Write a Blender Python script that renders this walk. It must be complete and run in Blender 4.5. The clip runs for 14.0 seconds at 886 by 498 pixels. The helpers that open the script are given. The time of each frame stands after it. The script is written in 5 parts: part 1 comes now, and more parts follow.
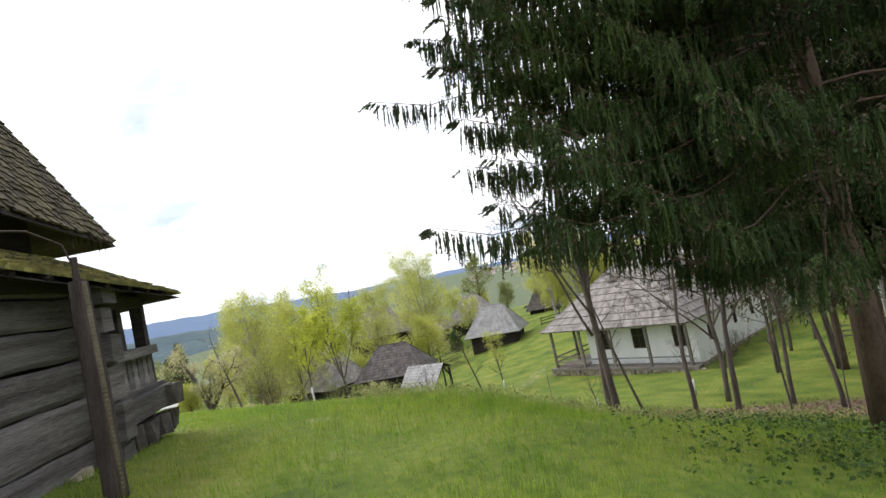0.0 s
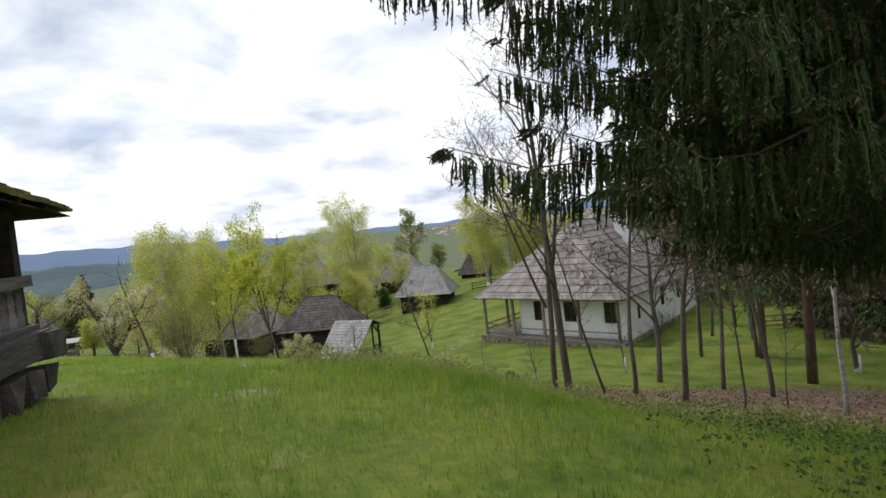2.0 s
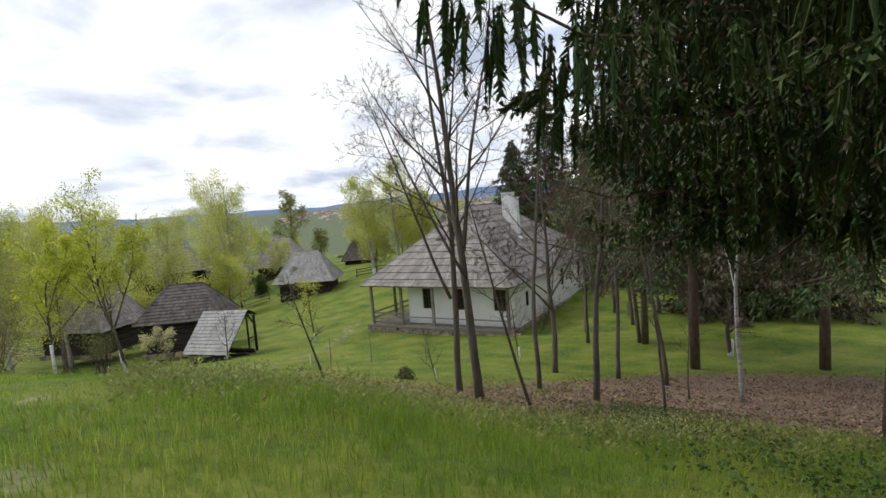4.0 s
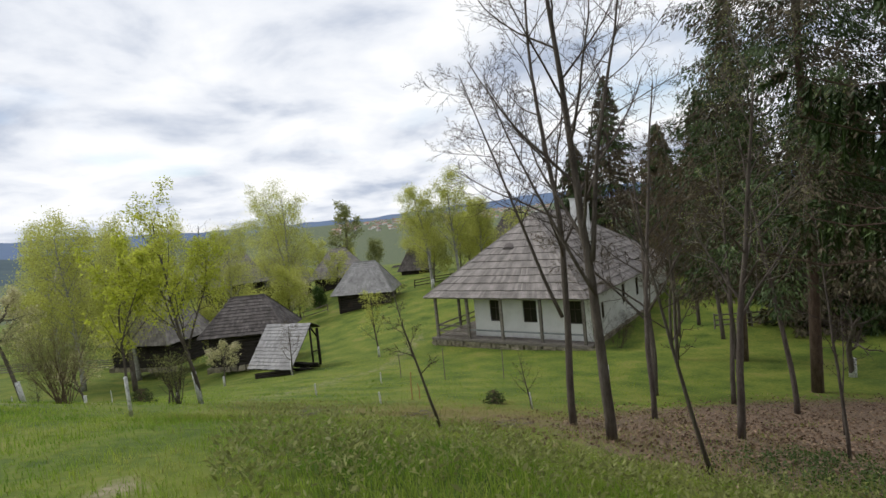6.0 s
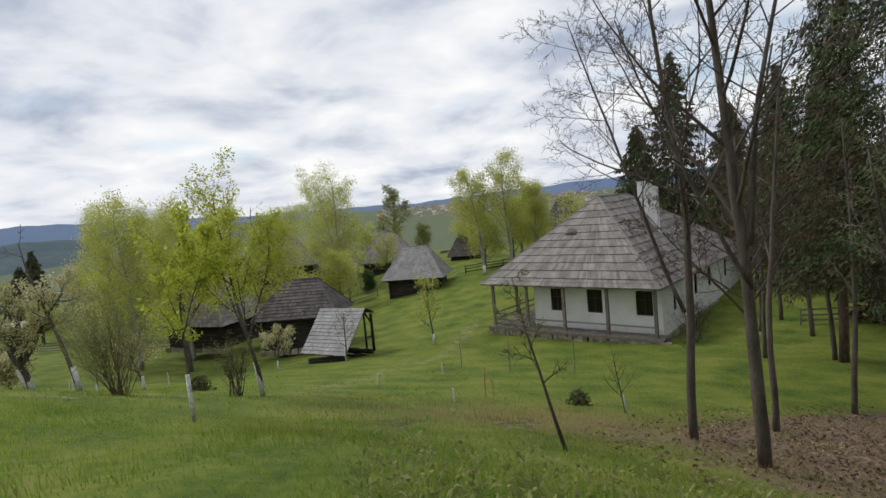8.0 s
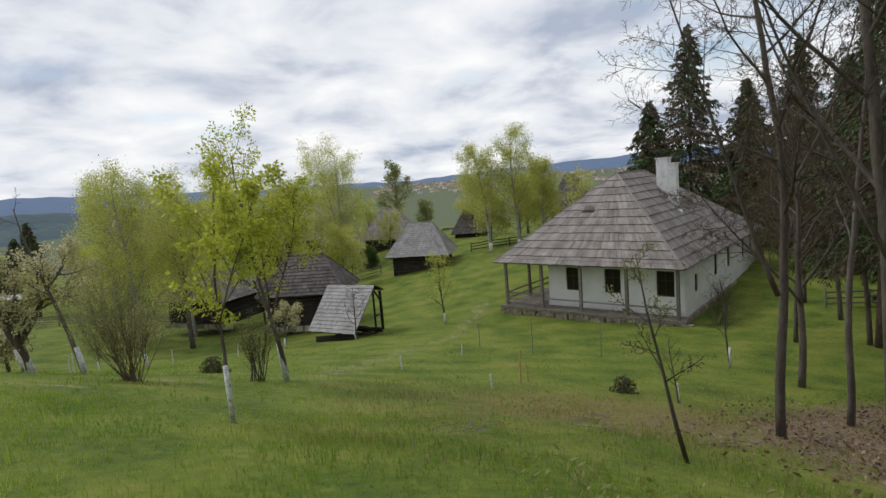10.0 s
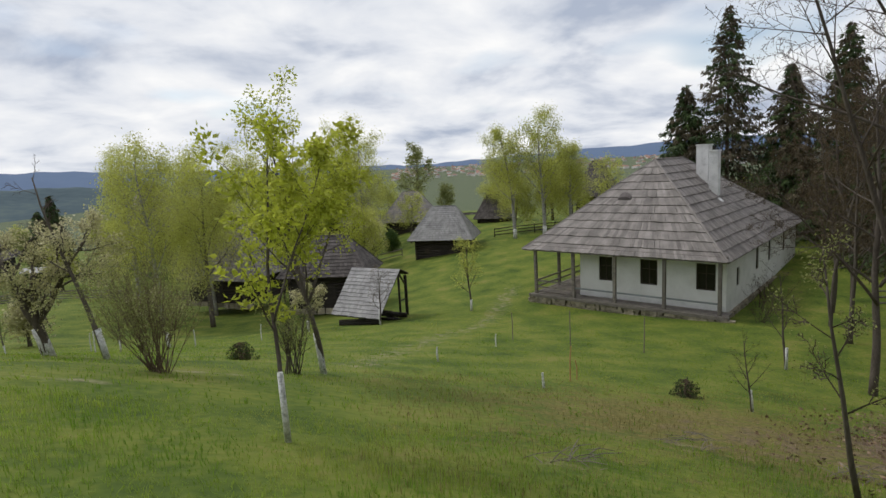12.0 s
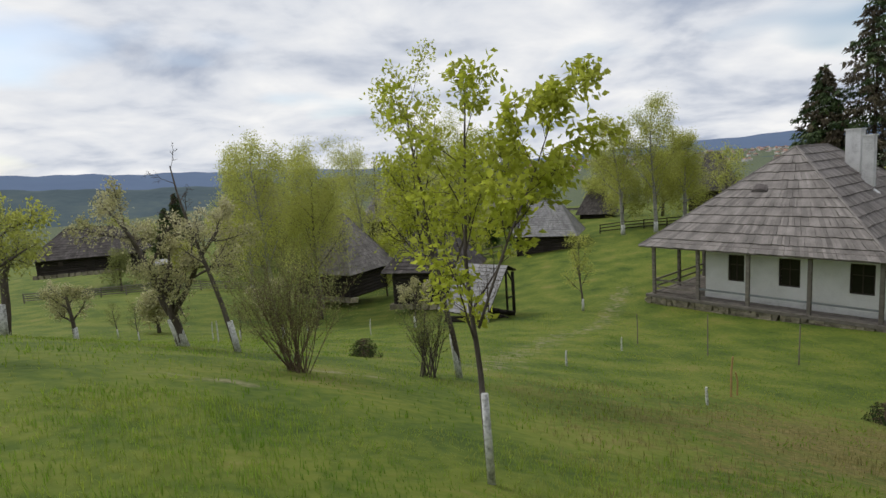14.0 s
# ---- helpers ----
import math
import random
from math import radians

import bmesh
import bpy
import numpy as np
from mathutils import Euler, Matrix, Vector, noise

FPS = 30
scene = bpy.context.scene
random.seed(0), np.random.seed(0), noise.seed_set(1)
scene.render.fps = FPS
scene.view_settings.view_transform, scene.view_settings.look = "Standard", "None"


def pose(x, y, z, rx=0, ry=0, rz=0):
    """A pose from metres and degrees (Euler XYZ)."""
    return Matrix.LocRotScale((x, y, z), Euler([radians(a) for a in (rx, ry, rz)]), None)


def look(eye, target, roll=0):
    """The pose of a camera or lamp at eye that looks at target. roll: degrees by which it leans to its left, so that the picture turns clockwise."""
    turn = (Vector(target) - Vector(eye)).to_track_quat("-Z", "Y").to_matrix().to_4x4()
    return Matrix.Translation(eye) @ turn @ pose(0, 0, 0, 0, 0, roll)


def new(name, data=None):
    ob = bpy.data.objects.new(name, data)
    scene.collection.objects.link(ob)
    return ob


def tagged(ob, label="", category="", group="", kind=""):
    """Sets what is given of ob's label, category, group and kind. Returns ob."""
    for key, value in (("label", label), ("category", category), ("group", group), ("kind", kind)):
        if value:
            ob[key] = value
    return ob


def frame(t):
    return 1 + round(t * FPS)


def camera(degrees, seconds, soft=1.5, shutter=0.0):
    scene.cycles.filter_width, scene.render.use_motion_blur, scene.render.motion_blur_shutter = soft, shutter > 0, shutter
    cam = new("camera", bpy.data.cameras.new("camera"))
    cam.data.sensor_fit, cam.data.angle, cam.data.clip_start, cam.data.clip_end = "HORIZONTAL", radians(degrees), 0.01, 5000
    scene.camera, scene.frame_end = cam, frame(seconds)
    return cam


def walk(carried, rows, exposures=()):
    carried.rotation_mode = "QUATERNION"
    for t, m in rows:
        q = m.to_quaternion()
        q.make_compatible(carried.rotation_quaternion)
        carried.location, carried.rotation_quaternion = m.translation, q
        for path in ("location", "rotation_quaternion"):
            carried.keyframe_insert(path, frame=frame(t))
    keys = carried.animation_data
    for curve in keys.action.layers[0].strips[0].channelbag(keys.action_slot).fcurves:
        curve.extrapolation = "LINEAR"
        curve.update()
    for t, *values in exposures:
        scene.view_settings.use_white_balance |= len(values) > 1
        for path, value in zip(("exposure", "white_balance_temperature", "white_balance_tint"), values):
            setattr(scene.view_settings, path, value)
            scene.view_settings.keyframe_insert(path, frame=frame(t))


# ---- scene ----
cam = camera(76.1, 14.0)
PATH = [
    (0, (0.424, -0.413, 1.533), (0.448, 1.585, 1.623), -12.0),
    (0.5, (0.338, -0.069, 1.552), (0.289, 1.929, 1.617), -12.3),
    (1, (0.153, 0.265, 1.551), (0.056, 2.263, 1.532), -12.2),
    (1.5, (-0.056, 0.755, 1.497), (-0.028, 2.754, 1.448), -10.0),
    (2, (-0.13, 1.164, 1.499), (0.109, 3.147, 1.41), -6.2),
    (2.5, (-0.011, 1.603, 1.47), (0.365, 3.56, 1.308), -4.1),
    (2.7, (0.024, 1.771, 1.443), (0.561, 3.686, 1.229), -3.7),
    (4.8, (-0.342, 4.255, 1.314), (0.299, 6.145, 1.183), -4.9),
    (5, (-0.436, 4.438, 1.329), (0.182, 6.337, 1.206), -4.9),
    (5.5, (-0.587, 4.938, 1.312), (-0.012, 6.849, 1.184), -5.0),
    (6, (-0.753, 5.399, 1.332), (-0.279, 7.337, 1.203), -5.7),
    (6.5, (-0.894, 5.86, 1.32), (-0.458, 7.806, 1.164), -5.3),
    (7, (-1.043, 6.348, 1.272), (-0.627, 8.297, 1.106), -5.4),
    (7.5, (-1.195, 6.828, 1.244), (-0.882, 8.797, 1.092), -5.4),
    (9.8, (-2.089, 8.553, 1.081), (-1.716, 10.503, 0.839), -4.1),
    (10, (-2.167, 8.705, 1.077), (-1.842, 10.663, 0.835), -4.5),
    (10.5, (-2.34, 9.032, 1.054), (-2.093, 11.001, 0.803), -4.2),
    (11, (-2.459, 9.359, 0.989), (-2.218, 11.325, 0.715), -4.0),
    (11.5, (-2.541, 9.667, 1.002), (-2.308, 11.632, 0.712), -3.7),
    (12, (-2.743, 9.996, 0.985), (-2.477, 11.957, 0.692), -3.1),
    (12.5, (-2.98, 10.422, 0.951), (-2.709, 12.379, 0.641), -2.7),
    (13, (-3.239, 10.713, 0.886), (-3.118, 12.686, 0.58), -3.2),
    (13.5, (-3.353, 10.969, 0.825), (-3.325, 12.948, 0.534), -3.8),
    (14, (-3.626, 11.199, 0.802), (-3.682, 13.178, 0.517), -3.9),
]
EXPOSURES = [(0.0, 0.88), (0.6, 0.64), (1.5, 0.36), (2.7, 0.35), (5.0, 0.36), (5.5, 0.27), (6.5, 0.05), (7.0, 0.01), (12.5, -0.05), (14.0, -0.12)]
walk(cam, [(t, look(eye, target, roll)) for t, eye, target, roll in PATH], EXPOSURES)


# ---- world and sun ----
def build_world():
    w = bpy.data.worlds.new("sky")
    scene.world = w
    w.use_nodes = True
    nt = w.node_tree
    nt.nodes.clear()
    N = nt.nodes.new
    L = nt.links.new
    out = N("ShaderNodeOutputWorld")
    sky = N("ShaderNodeTexSky")
    sky.sky_type = "NISHITA"
    sky.sun_disc = False
    sky.sun_elevation = radians(48)
    sky.sun_rotation = radians(-50)
    bsky = N("ShaderNodeBackground")
    bsky.inputs[1].default_value = 0.13
    L(sky.outputs[0], bsky.inputs[0])
    tc = N("ShaderNodeTexCoord")
    sep = N("ShaderNodeSeparateXYZ")
    L(tc.outputs["Generated"], sep.inputs[0])
    mx = N("ShaderNodeMath")
    mx.operation = "MAXIMUM"
    mx.inputs[1].default_value = 0.0
    L(sep.outputs[2], mx.inputs[0])
    ad = N("ShaderNodeMath")
    ad.operation = "ADD"
    ad.inputs[1].default_value = 0.24
    L(mx.outputs[0], ad.inputs[0])
    comb = N("ShaderNodeCombineXYZ")
    for k in (0, 1):
        dv = N("ShaderNodeMath")
        dv.operation = "DIVIDE"
        L(sep.outputs[k], dv.inputs[0])
        L(ad.outputs[0], dv.inputs[1])
        L(dv.outputs[0], comb.inputs[k])
    n1 = N("ShaderNodeTexNoise")
    n1.inputs["Scale"].default_value = 1.7
    n1.inputs["Detail"].default_value = 7
    n1.inputs["Roughness"].default_value = 0.52
    n1.inputs["Distortion"].default_value = 0.25
    L(comb.outputs[0], n1.inputs["Vector"])
    n2 = N("ShaderNodeTexNoise")
    n2.inputs["Scale"].default_value = 0.8
    n2.inputs["Detail"].default_value = 3
    L(comb.outputs[0], n2.inputs["Vector"])
    cr = N("ShaderNodeValToRGB")
    e = cr.color_ramp.elements
    e[0].position, e[0].color = 0.36, (1.0, 1.0, 1.0, 1)
    e[1].position, e[1].color = 0.66, (0.44, 0.50, 0.62, 1)
    m = e.new(0.52)
    m.color = (0.78, 0.81, 0.87, 1)
    L(n1.outputs[0], cr.inputs[0])
    bcl = N("ShaderNodeBackground")
    bcl.inputs[1].default_value = 1.0
    L(cr.outputs[0], bcl.inputs[0])
    mr = N("ShaderNodeMapRange")
    mr.inputs["From Min"].default_value = 0.30
    mr.inputs["From Max"].default_value = 0.42
    L(n2.outputs[0], mr.inputs[0])
    mix = N("ShaderNodeMixShader")
    L(mr.outputs[0], mix.inputs[0])
    L(bsky.outputs[0], mix.inputs[1])
    L(bcl.outputs[0], mix.inputs[2])
    L(mix.outputs[0], out.inputs[0])


build_world()
sun = new("sun", bpy.data.lights.new("sun", "SUN"))
sun.data.energy, sun.data.angle, sun.data.color = 1.7, radians(20), (1.0, 0.96, 0.9)
sun.matrix_world = look((-30, 25, 45), (0, 0, 0))


# ---- materials ----
def material(name, stops, scale=4.0, rough=0.85, bump=0.3, fine=60.0, stretch=(1, 1, 1), island=0.0, objrand=0.0, metal=0.0,
             translucent=0.0, coords="Object", detail=6, bump_dist=0.02):
    """A surface whose colour runs over the given stops by two scales of noise, with relief; island: spread of brightness from piece to piece."""
    m = bpy.data.materials.new(name)
    m.use_nodes = True
    nt = m.node_tree
    N, L = nt.nodes.new, nt.links.new
    bs = nt.nodes["Principled BSDF"]
    bs.inputs["Roughness"].default_value = rough
    bs.inputs["Metallic"].default_value = metal
    bs.inputs["Specular IOR Level"].default_value = 0.25
    tc = N("ShaderNodeTexCoord")
    mp = N("ShaderNodeMapping")
    mp.inputs["Scale"].default_value = stretch
    L(tc.outputs[coords], mp.inputs[0])
    big = N("ShaderNodeTexNoise")
    big.inputs["Scale"].default_value, big.inputs["Detail"].default_value = scale, detail
    L(mp.outputs[0], big.inputs["Vector"])
    small = N("ShaderNodeTexNoise")
    small.inputs["Scale"].default_value, small.inputs["Detail"].default_value = fine, 3
    L(mp.outputs[0], small.inputs["Vector"])
    mixv = N("ShaderNodeMix")
    mixv.inputs[0].default_value = 0.38
    L(big.outputs[0], mixv.inputs[2])
    L(small.outputs[0], mixv.inputs[3])
    cr = N("ShaderNodeValToRGB")
    els = cr.color_ramp.elements
    n = len(stops)
    for k, c in enumerate(stops):
        pos = 0.3 + 0.4 * k / max(n - 1, 1)
        el = els[k] if k < 2 else els.new(pos)
        el.position, el.color = pos, (*c, 1)
    L(mixv.outputs[0], cr.inputs[0])
    col = cr.outputs[0]
    if island or objrand:
        hsv = N("ShaderNodeHueSaturation")
        r = N("ShaderNodeNewGeometry").outputs["Random Per Island"] if island else N("ShaderNodeObjectInfo").outputs["Random"]
        amp = island or objrand
        mr = N("ShaderNodeMapRange")
        mr.inputs["To Min"].default_value, mr.inputs["To Max"].default_value = 1 - amp, 1 + amp
        L(r, mr.inputs[0])
        L(mr.outputs[0], hsv.inputs["Value"])
        L(col, hsv.inputs["Color"])
        col = hsv.outputs[0]
    L(col, bs.inputs["Base Color"])
    if bump:
        bp = N("ShaderNodeBump")
        bp.inputs["Strength"].default_value, bp.inputs["Distance"].default_value = bump, bump_dist
        L(mixv.outputs[0], bp.inputs["Height"])
        L(bp.outputs[0], bs.inputs["Normal"])
    if translucent:
        tr = N("ShaderNodeBsdfTranslucent")
        L(col, tr.inputs[0])
        mx = N("ShaderNodeMixShader")
        mx.inputs[0].default_value = translucent
        L(bs.outputs[0], mx.inputs[1])
        L(tr.outputs[0], mx.inputs[2])
        L(mx.outputs[0], nt.nodes["Material Output"].inputs[0])
    return m


def ground_material():
    m = material("meadow", [(0.034, 0.064, 0.008), (0.075, 0.115, 0.012), (0.135, 0.165, 0.022), (0.2, 0.18, 0.055)], 0.6, 0.95, 0.9, 7, coords="Object", bump_dist=0.06)
    nt = m.node_tree
    N, L = nt.nodes.new, nt.links.new
    bs = nt.nodes["Principled BSDF"]
    old = bs.inputs["Base Color"].links[0].from_socket
    tc = N("ShaderNodeTexCoord")
    no = N("ShaderNodeTexNoise")
    no.inputs["Scale"].default_value, no.inputs["Detail"].default_value = 3.0, 8
    L(tc.outputs["Object"], no.inputs["Vector"])
    for attr, stops in (("dry", [(0.082, 0.078, 0.02), (0.145, 0.128, 0.033), (0.22, 0.18, 0.062)]), ("litter", [(0.06, 0.04, 0.028), (0.14, 0.098, 0.068), (0.24, 0.175, 0.125)]), ("worn", [(0.16, 0.15, 0.07), (0.24, 0.22, 0.13), (0.30, 0.26, 0.18)]), ("woods", [(0.045, 0.07, 0.045), (0.085, 0.11, 0.055), (0.14, 0.15, 0.08)])):
        at = N("ShaderNodeAttribute")
        at.attribute_name = attr
        cr = N("ShaderNodeValToRGB")
        els = cr.color_ramp.elements
        for k, c in enumerate(stops):
            el = els[k] if k < 2 else els.new(0.5)
            el.position, el.color = 0.32 + 0.18 * k, (*c, 1)
        n2 = N("ShaderNodeTexNoise")
        n2.inputs["Scale"].default_value, n2.inputs["Detail"].default_value = 14, 6
        L(tc.outputs["Object"], n2.inputs["Vector"])
        L(n2.outputs[0], cr.inputs[0])
        sm = N("ShaderNodeMath")
        sm.operation = "ADD"
        L(at.outputs["Fac"], sm.inputs[0])
        L(no.outputs[0], sm.inputs[1])
        mr = N("ShaderNodeMapRange")
        mr.inputs["From Min"].default_value, mr.inputs["From Max"].default_value = 0.85, 1.15
        L(sm.outputs[0], mr.inputs[0])
        mx = N("ShaderNodeMix")
        mx.data_type = "RGBA"
        L(mr.outputs[0], mx.inputs[0])
        L(old, mx.inputs[6])
        L(cr.outputs[0], mx.inputs[7])
        old = mx.outputs[2]
    L(old, bs.inputs["Base Color"])
    return m


M = {}
M["ground"] = ground_material()
M["grass"] = material("grass blade", [(0.10, 0.2, 0.02), (0.17, 0.275, 0.032), (0.27, 0.345, 0.055), (0.38, 0.35, 0.12)], 0.55, 0.6, 0, 2.2, island=0.15, translucent=0.6)
M["drygrass"] = material("dry grass", [(0.15, 0.15, 0.045), (0.23, 0.2, 0.075), (0.31, 0.25, 0.12)], 0.5, 0.7, 0, 3, island=0.3, translucent=0.2)
M["litter"] = material("fallen leaves", [(0.08, 0.05, 0.035), (0.18, 0.122, 0.08), (0.33, 0.245, 0.175)], 0.8, 0.8, 0, 9, island=0.5)
M["weed"] = material("weed leaf", [(0.035, 0.07, 0.016), (0.065, 0.115, 0.026), (0.11, 0.165, 0.045)], 1.0, 0.55, 0, 8, island=0.35, translucent=0.3)
M["cherryleaf"] = material("young leaf", [(0.34, 0.39, 0.04), (0.44, 0.48, 0.06), (0.53, 0.55, 0.11)], 1.0, 0.5, 0, 8, island=0.25, translucent=0.6)
M["birchleaf"] = material("birch leaf", [(0.37, 0.39, 0.085), (0.47, 0.49, 0.12), (0.56, 0.57, 0.19)], 0.4, 0.55, 0, 4, island=0.25, translucent=0.58)
M["paleleaf"] = material("pale leaf", [(0.16, 0.19, 0.05), (0.25, 0.27, 0.09), (0.33, 0.34, 0.14)], 0.8, 0.55, 0, 6, island=0.3, translucent=0.4)
M["blossom"] = material("blossom petal", [(0.32, 0.33, 0.12), (0.5, 0.47, 0.26), (0.68, 0.63, 0.47)], 0.8, 0.6, 0, 6, island=0.3, translucent=0.35)
M["bud"] = material("bud scale", [(0.07, 0.05, 0.03), (0.11, 0.085, 0.035)], 1.0, 0.7, 0, 6, island=0.3, translucent=0.2)
M["needle"] = material("spruce needle", [(0.024, 0.042, 0.014), (0.045, 0.075, 0.022), (0.09, 0.125, 0.034)], 0.7, 0.6, 0, 5, island=0.4)
M["needleold"] = material("old spruce needle", [(0.045, 0.037, 0.024), (0.085, 0.07, 0.042), (0.125, 0.11, 0.06)], 0.7, 0.7, 0, 5, island=0.4)
M["bark"] = material("grey bark", [(0.045, 0.036, 0.03), (0.10, 0.083, 0.07), (0.16, 0.14, 0.12)], 6, 0.9, 0.8, 40, (1, 1, 0.25))
M["barkwarm"] = material("spruce bark", [(0.05, 0.032, 0.025), (0.11, 0.075, 0.058), (0.17, 0.125, 0.10)], 7, 0.95, 1.0, 45, (1, 1, 0.35))
M["twig"] = material("twig bark", [(0.045, 0.034, 0.03), (0.095, 0.072, 0.062)], 5, 0.85, 0.2, 30)
M["brownwood"] = material("warm brown twig", [(0.085, 0.058, 0.038), (0.16, 0.115, 0.075)], 5, 0.85, 0.2, 30)
M["palewood"] = material("bare pale twig", [(0.14, 0.12, 0.105), (0.24, 0.21, 0.185)], 5, 0.85, 0.2, 30)
M["lime"] = material("lime wash on bark", [(0.10, 0.09, 0.08), (0.42, 0.42, 0.41), (0.70, 0.70, 0.70), (0.74, 0.74, 0.74)], 16, 0.9, 0.6, 45)
M["birchbark"] = material("birch bark", [(0.05, 0.045, 0.04), (0.28, 0.27, 0.255), (0.42, 0.41, 0.39)], 5, 0.8, 0.4, 30, (0.6, 0.6, 3))
M["log"] = material("old log wood", [(0.045, 0.039, 0.039), (0.115, 0.103, 0.102), (0.2, 0.183, 0.182), (0.28, 0.26, 0.258)], 2.2, 0.9, 0.9, 26, (0.3, 0.3, 5.0), objrand=0.3, coords="Object", bump_dist=0.03)
M["logend"] = material("log end wood", [(0.03, 0.026, 0.024), (0.085, 0.074, 0.068), (0.15, 0.135, 0.125)], 6, 0.9, 0.7, 40, objrand=0.3)
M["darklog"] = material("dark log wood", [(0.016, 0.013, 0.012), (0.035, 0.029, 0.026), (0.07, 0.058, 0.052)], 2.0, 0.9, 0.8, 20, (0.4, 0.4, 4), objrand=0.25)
M["carved"] = material("carved post wood", [(0.03, 0.023, 0.021), (0.06, 0.048, 0.043), (0.10, 0.082, 0.074)], 4, 0.85, 0.7, 40, (3, 3, 0.4))
M["rope"] = material("carved rope wood", [(0.06, 0.05, 0.035), (0.13, 0.11, 0.075), (0.2, 0.17, 0.12)], 8, 0.9, 0.4, 50)
M["mossroof"] = material("mossy shingle", [(0.05, 0.042, 0.033), (0.095, 0.08, 0.059), (0.13, 0.112, 0.068), (0.135, 0.125, 0.056)], 2.4, 0.95, 0.9, 30, (1, 1, 1), island=0.4)
M["mossthick"] = material("moss on shingle", [(0.12, 0.10, 0.06), (0.2, 0.185, 0.065), (0.28, 0.26, 0.09)], 3, 0.95, 0.9, 30, island=0.4)
M["shingle"] = material("grey shingle", [(0.135, 0.122, 0.115), (0.228, 0.208, 0.197), (0.315, 0.288, 0.272)], 1.6, 0.9, 0.6, 24, island=0.22)
M["paleshingle"] = material("pale grey shingle", [(0.19, 0.185, 0.185), (0.275, 0.27, 0.27), (0.36, 0.35, 0.35)], 1.2, 0.85, 0.5, 24, island=0.16)
M["darkshingle"] = material("dark shingle", [(0.05, 0.043, 0.042), (0.10, 0.088, 0.085), (0.16, 0.145, 0.14)], 1.5, 0.9, 0.6, 22, island=0.3)
M["plaster"] = material("lime plaster", [(0.62, 0.62, 0.60), (0.74, 0.74, 0.725), (0.80, 0.80, 0.79)], 1.2, 0.9, 0.25, 18)
M["plasterold"] = material("weathered white chimney", [(0.45, 0.45, 0.45), (0.68, 0.68, 0.68), (0.78, 0.78, 0.78)], 2.0, 0.9, 0.4, 18)
M["bluegrey"] = material("grey painted rail", [(0.16, 0.17, 0.18), (0.27, 0.29, 0.30)], 4, 0.8, 0.3, 30)
M["porchwood"] = material("weathered porch wood", [(0.10, 0.09, 0.08), (0.19, 0.17, 0.15), (0.27, 0.24, 0.21)], 3, 0.9, 0.5, 30, (1, 1, 3), objrand=0.2)
M["stone"] = material("field stone", [(0.14, 0.12, 0.085), (0.26, 0.23, 0.17), (0.38, 0.34, 0.27)], 3, 0.9, 0.6, 22, objrand=0.3)
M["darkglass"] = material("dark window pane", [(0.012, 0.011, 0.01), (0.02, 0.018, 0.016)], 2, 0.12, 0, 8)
M["frame"] = material("dark window frame", [(0.03, 0.022, 0.018), (0.06, 0.045, 0.036)], 4, 0.6, 0.2, 30)
M["tin"] = material("pale sheet roof", [(0.3, 0.3, 0.3), (0.42, 0.42, 0.41)], 2, 0.6, 0.1, 15)
M["stake"] = material("fresh wooden stake", [(0.30, 0.19, 0.08), (0.46, 0.31, 0.14)], 6, 0.8, 0.3, 40)
# distance haze is put into the base colour of both hill materials
M["hill"] = material("far wooded hill with painted haze", [(0.035, 0.06, 0.075), (0.055, 0.085, 0.10), (0.09, 0.12, 0.11)], 0.006, 1.0, 0, 0.05, coords="Object")
M["hazyridge"] = material("ridge with painted haze", [(0.085, 0.13, 0.22), (0.105, 0.155, 0.25)], 0.002, 1.0, 0, 0.01, coords="Object")
M["townwall"] = material("far town wall", [(0.5, 0.47, 0.44), (0.7, 0.68, 0.66)], 0.02, 0.9, 0, 0.3, island=0.3)
M["townroof"] = material("far town roof", [(0.25, 0.13, 0.10), (0.38, 0.25, 0.2)], 0.02, 0.9, 0, 0.3, island=0.4)


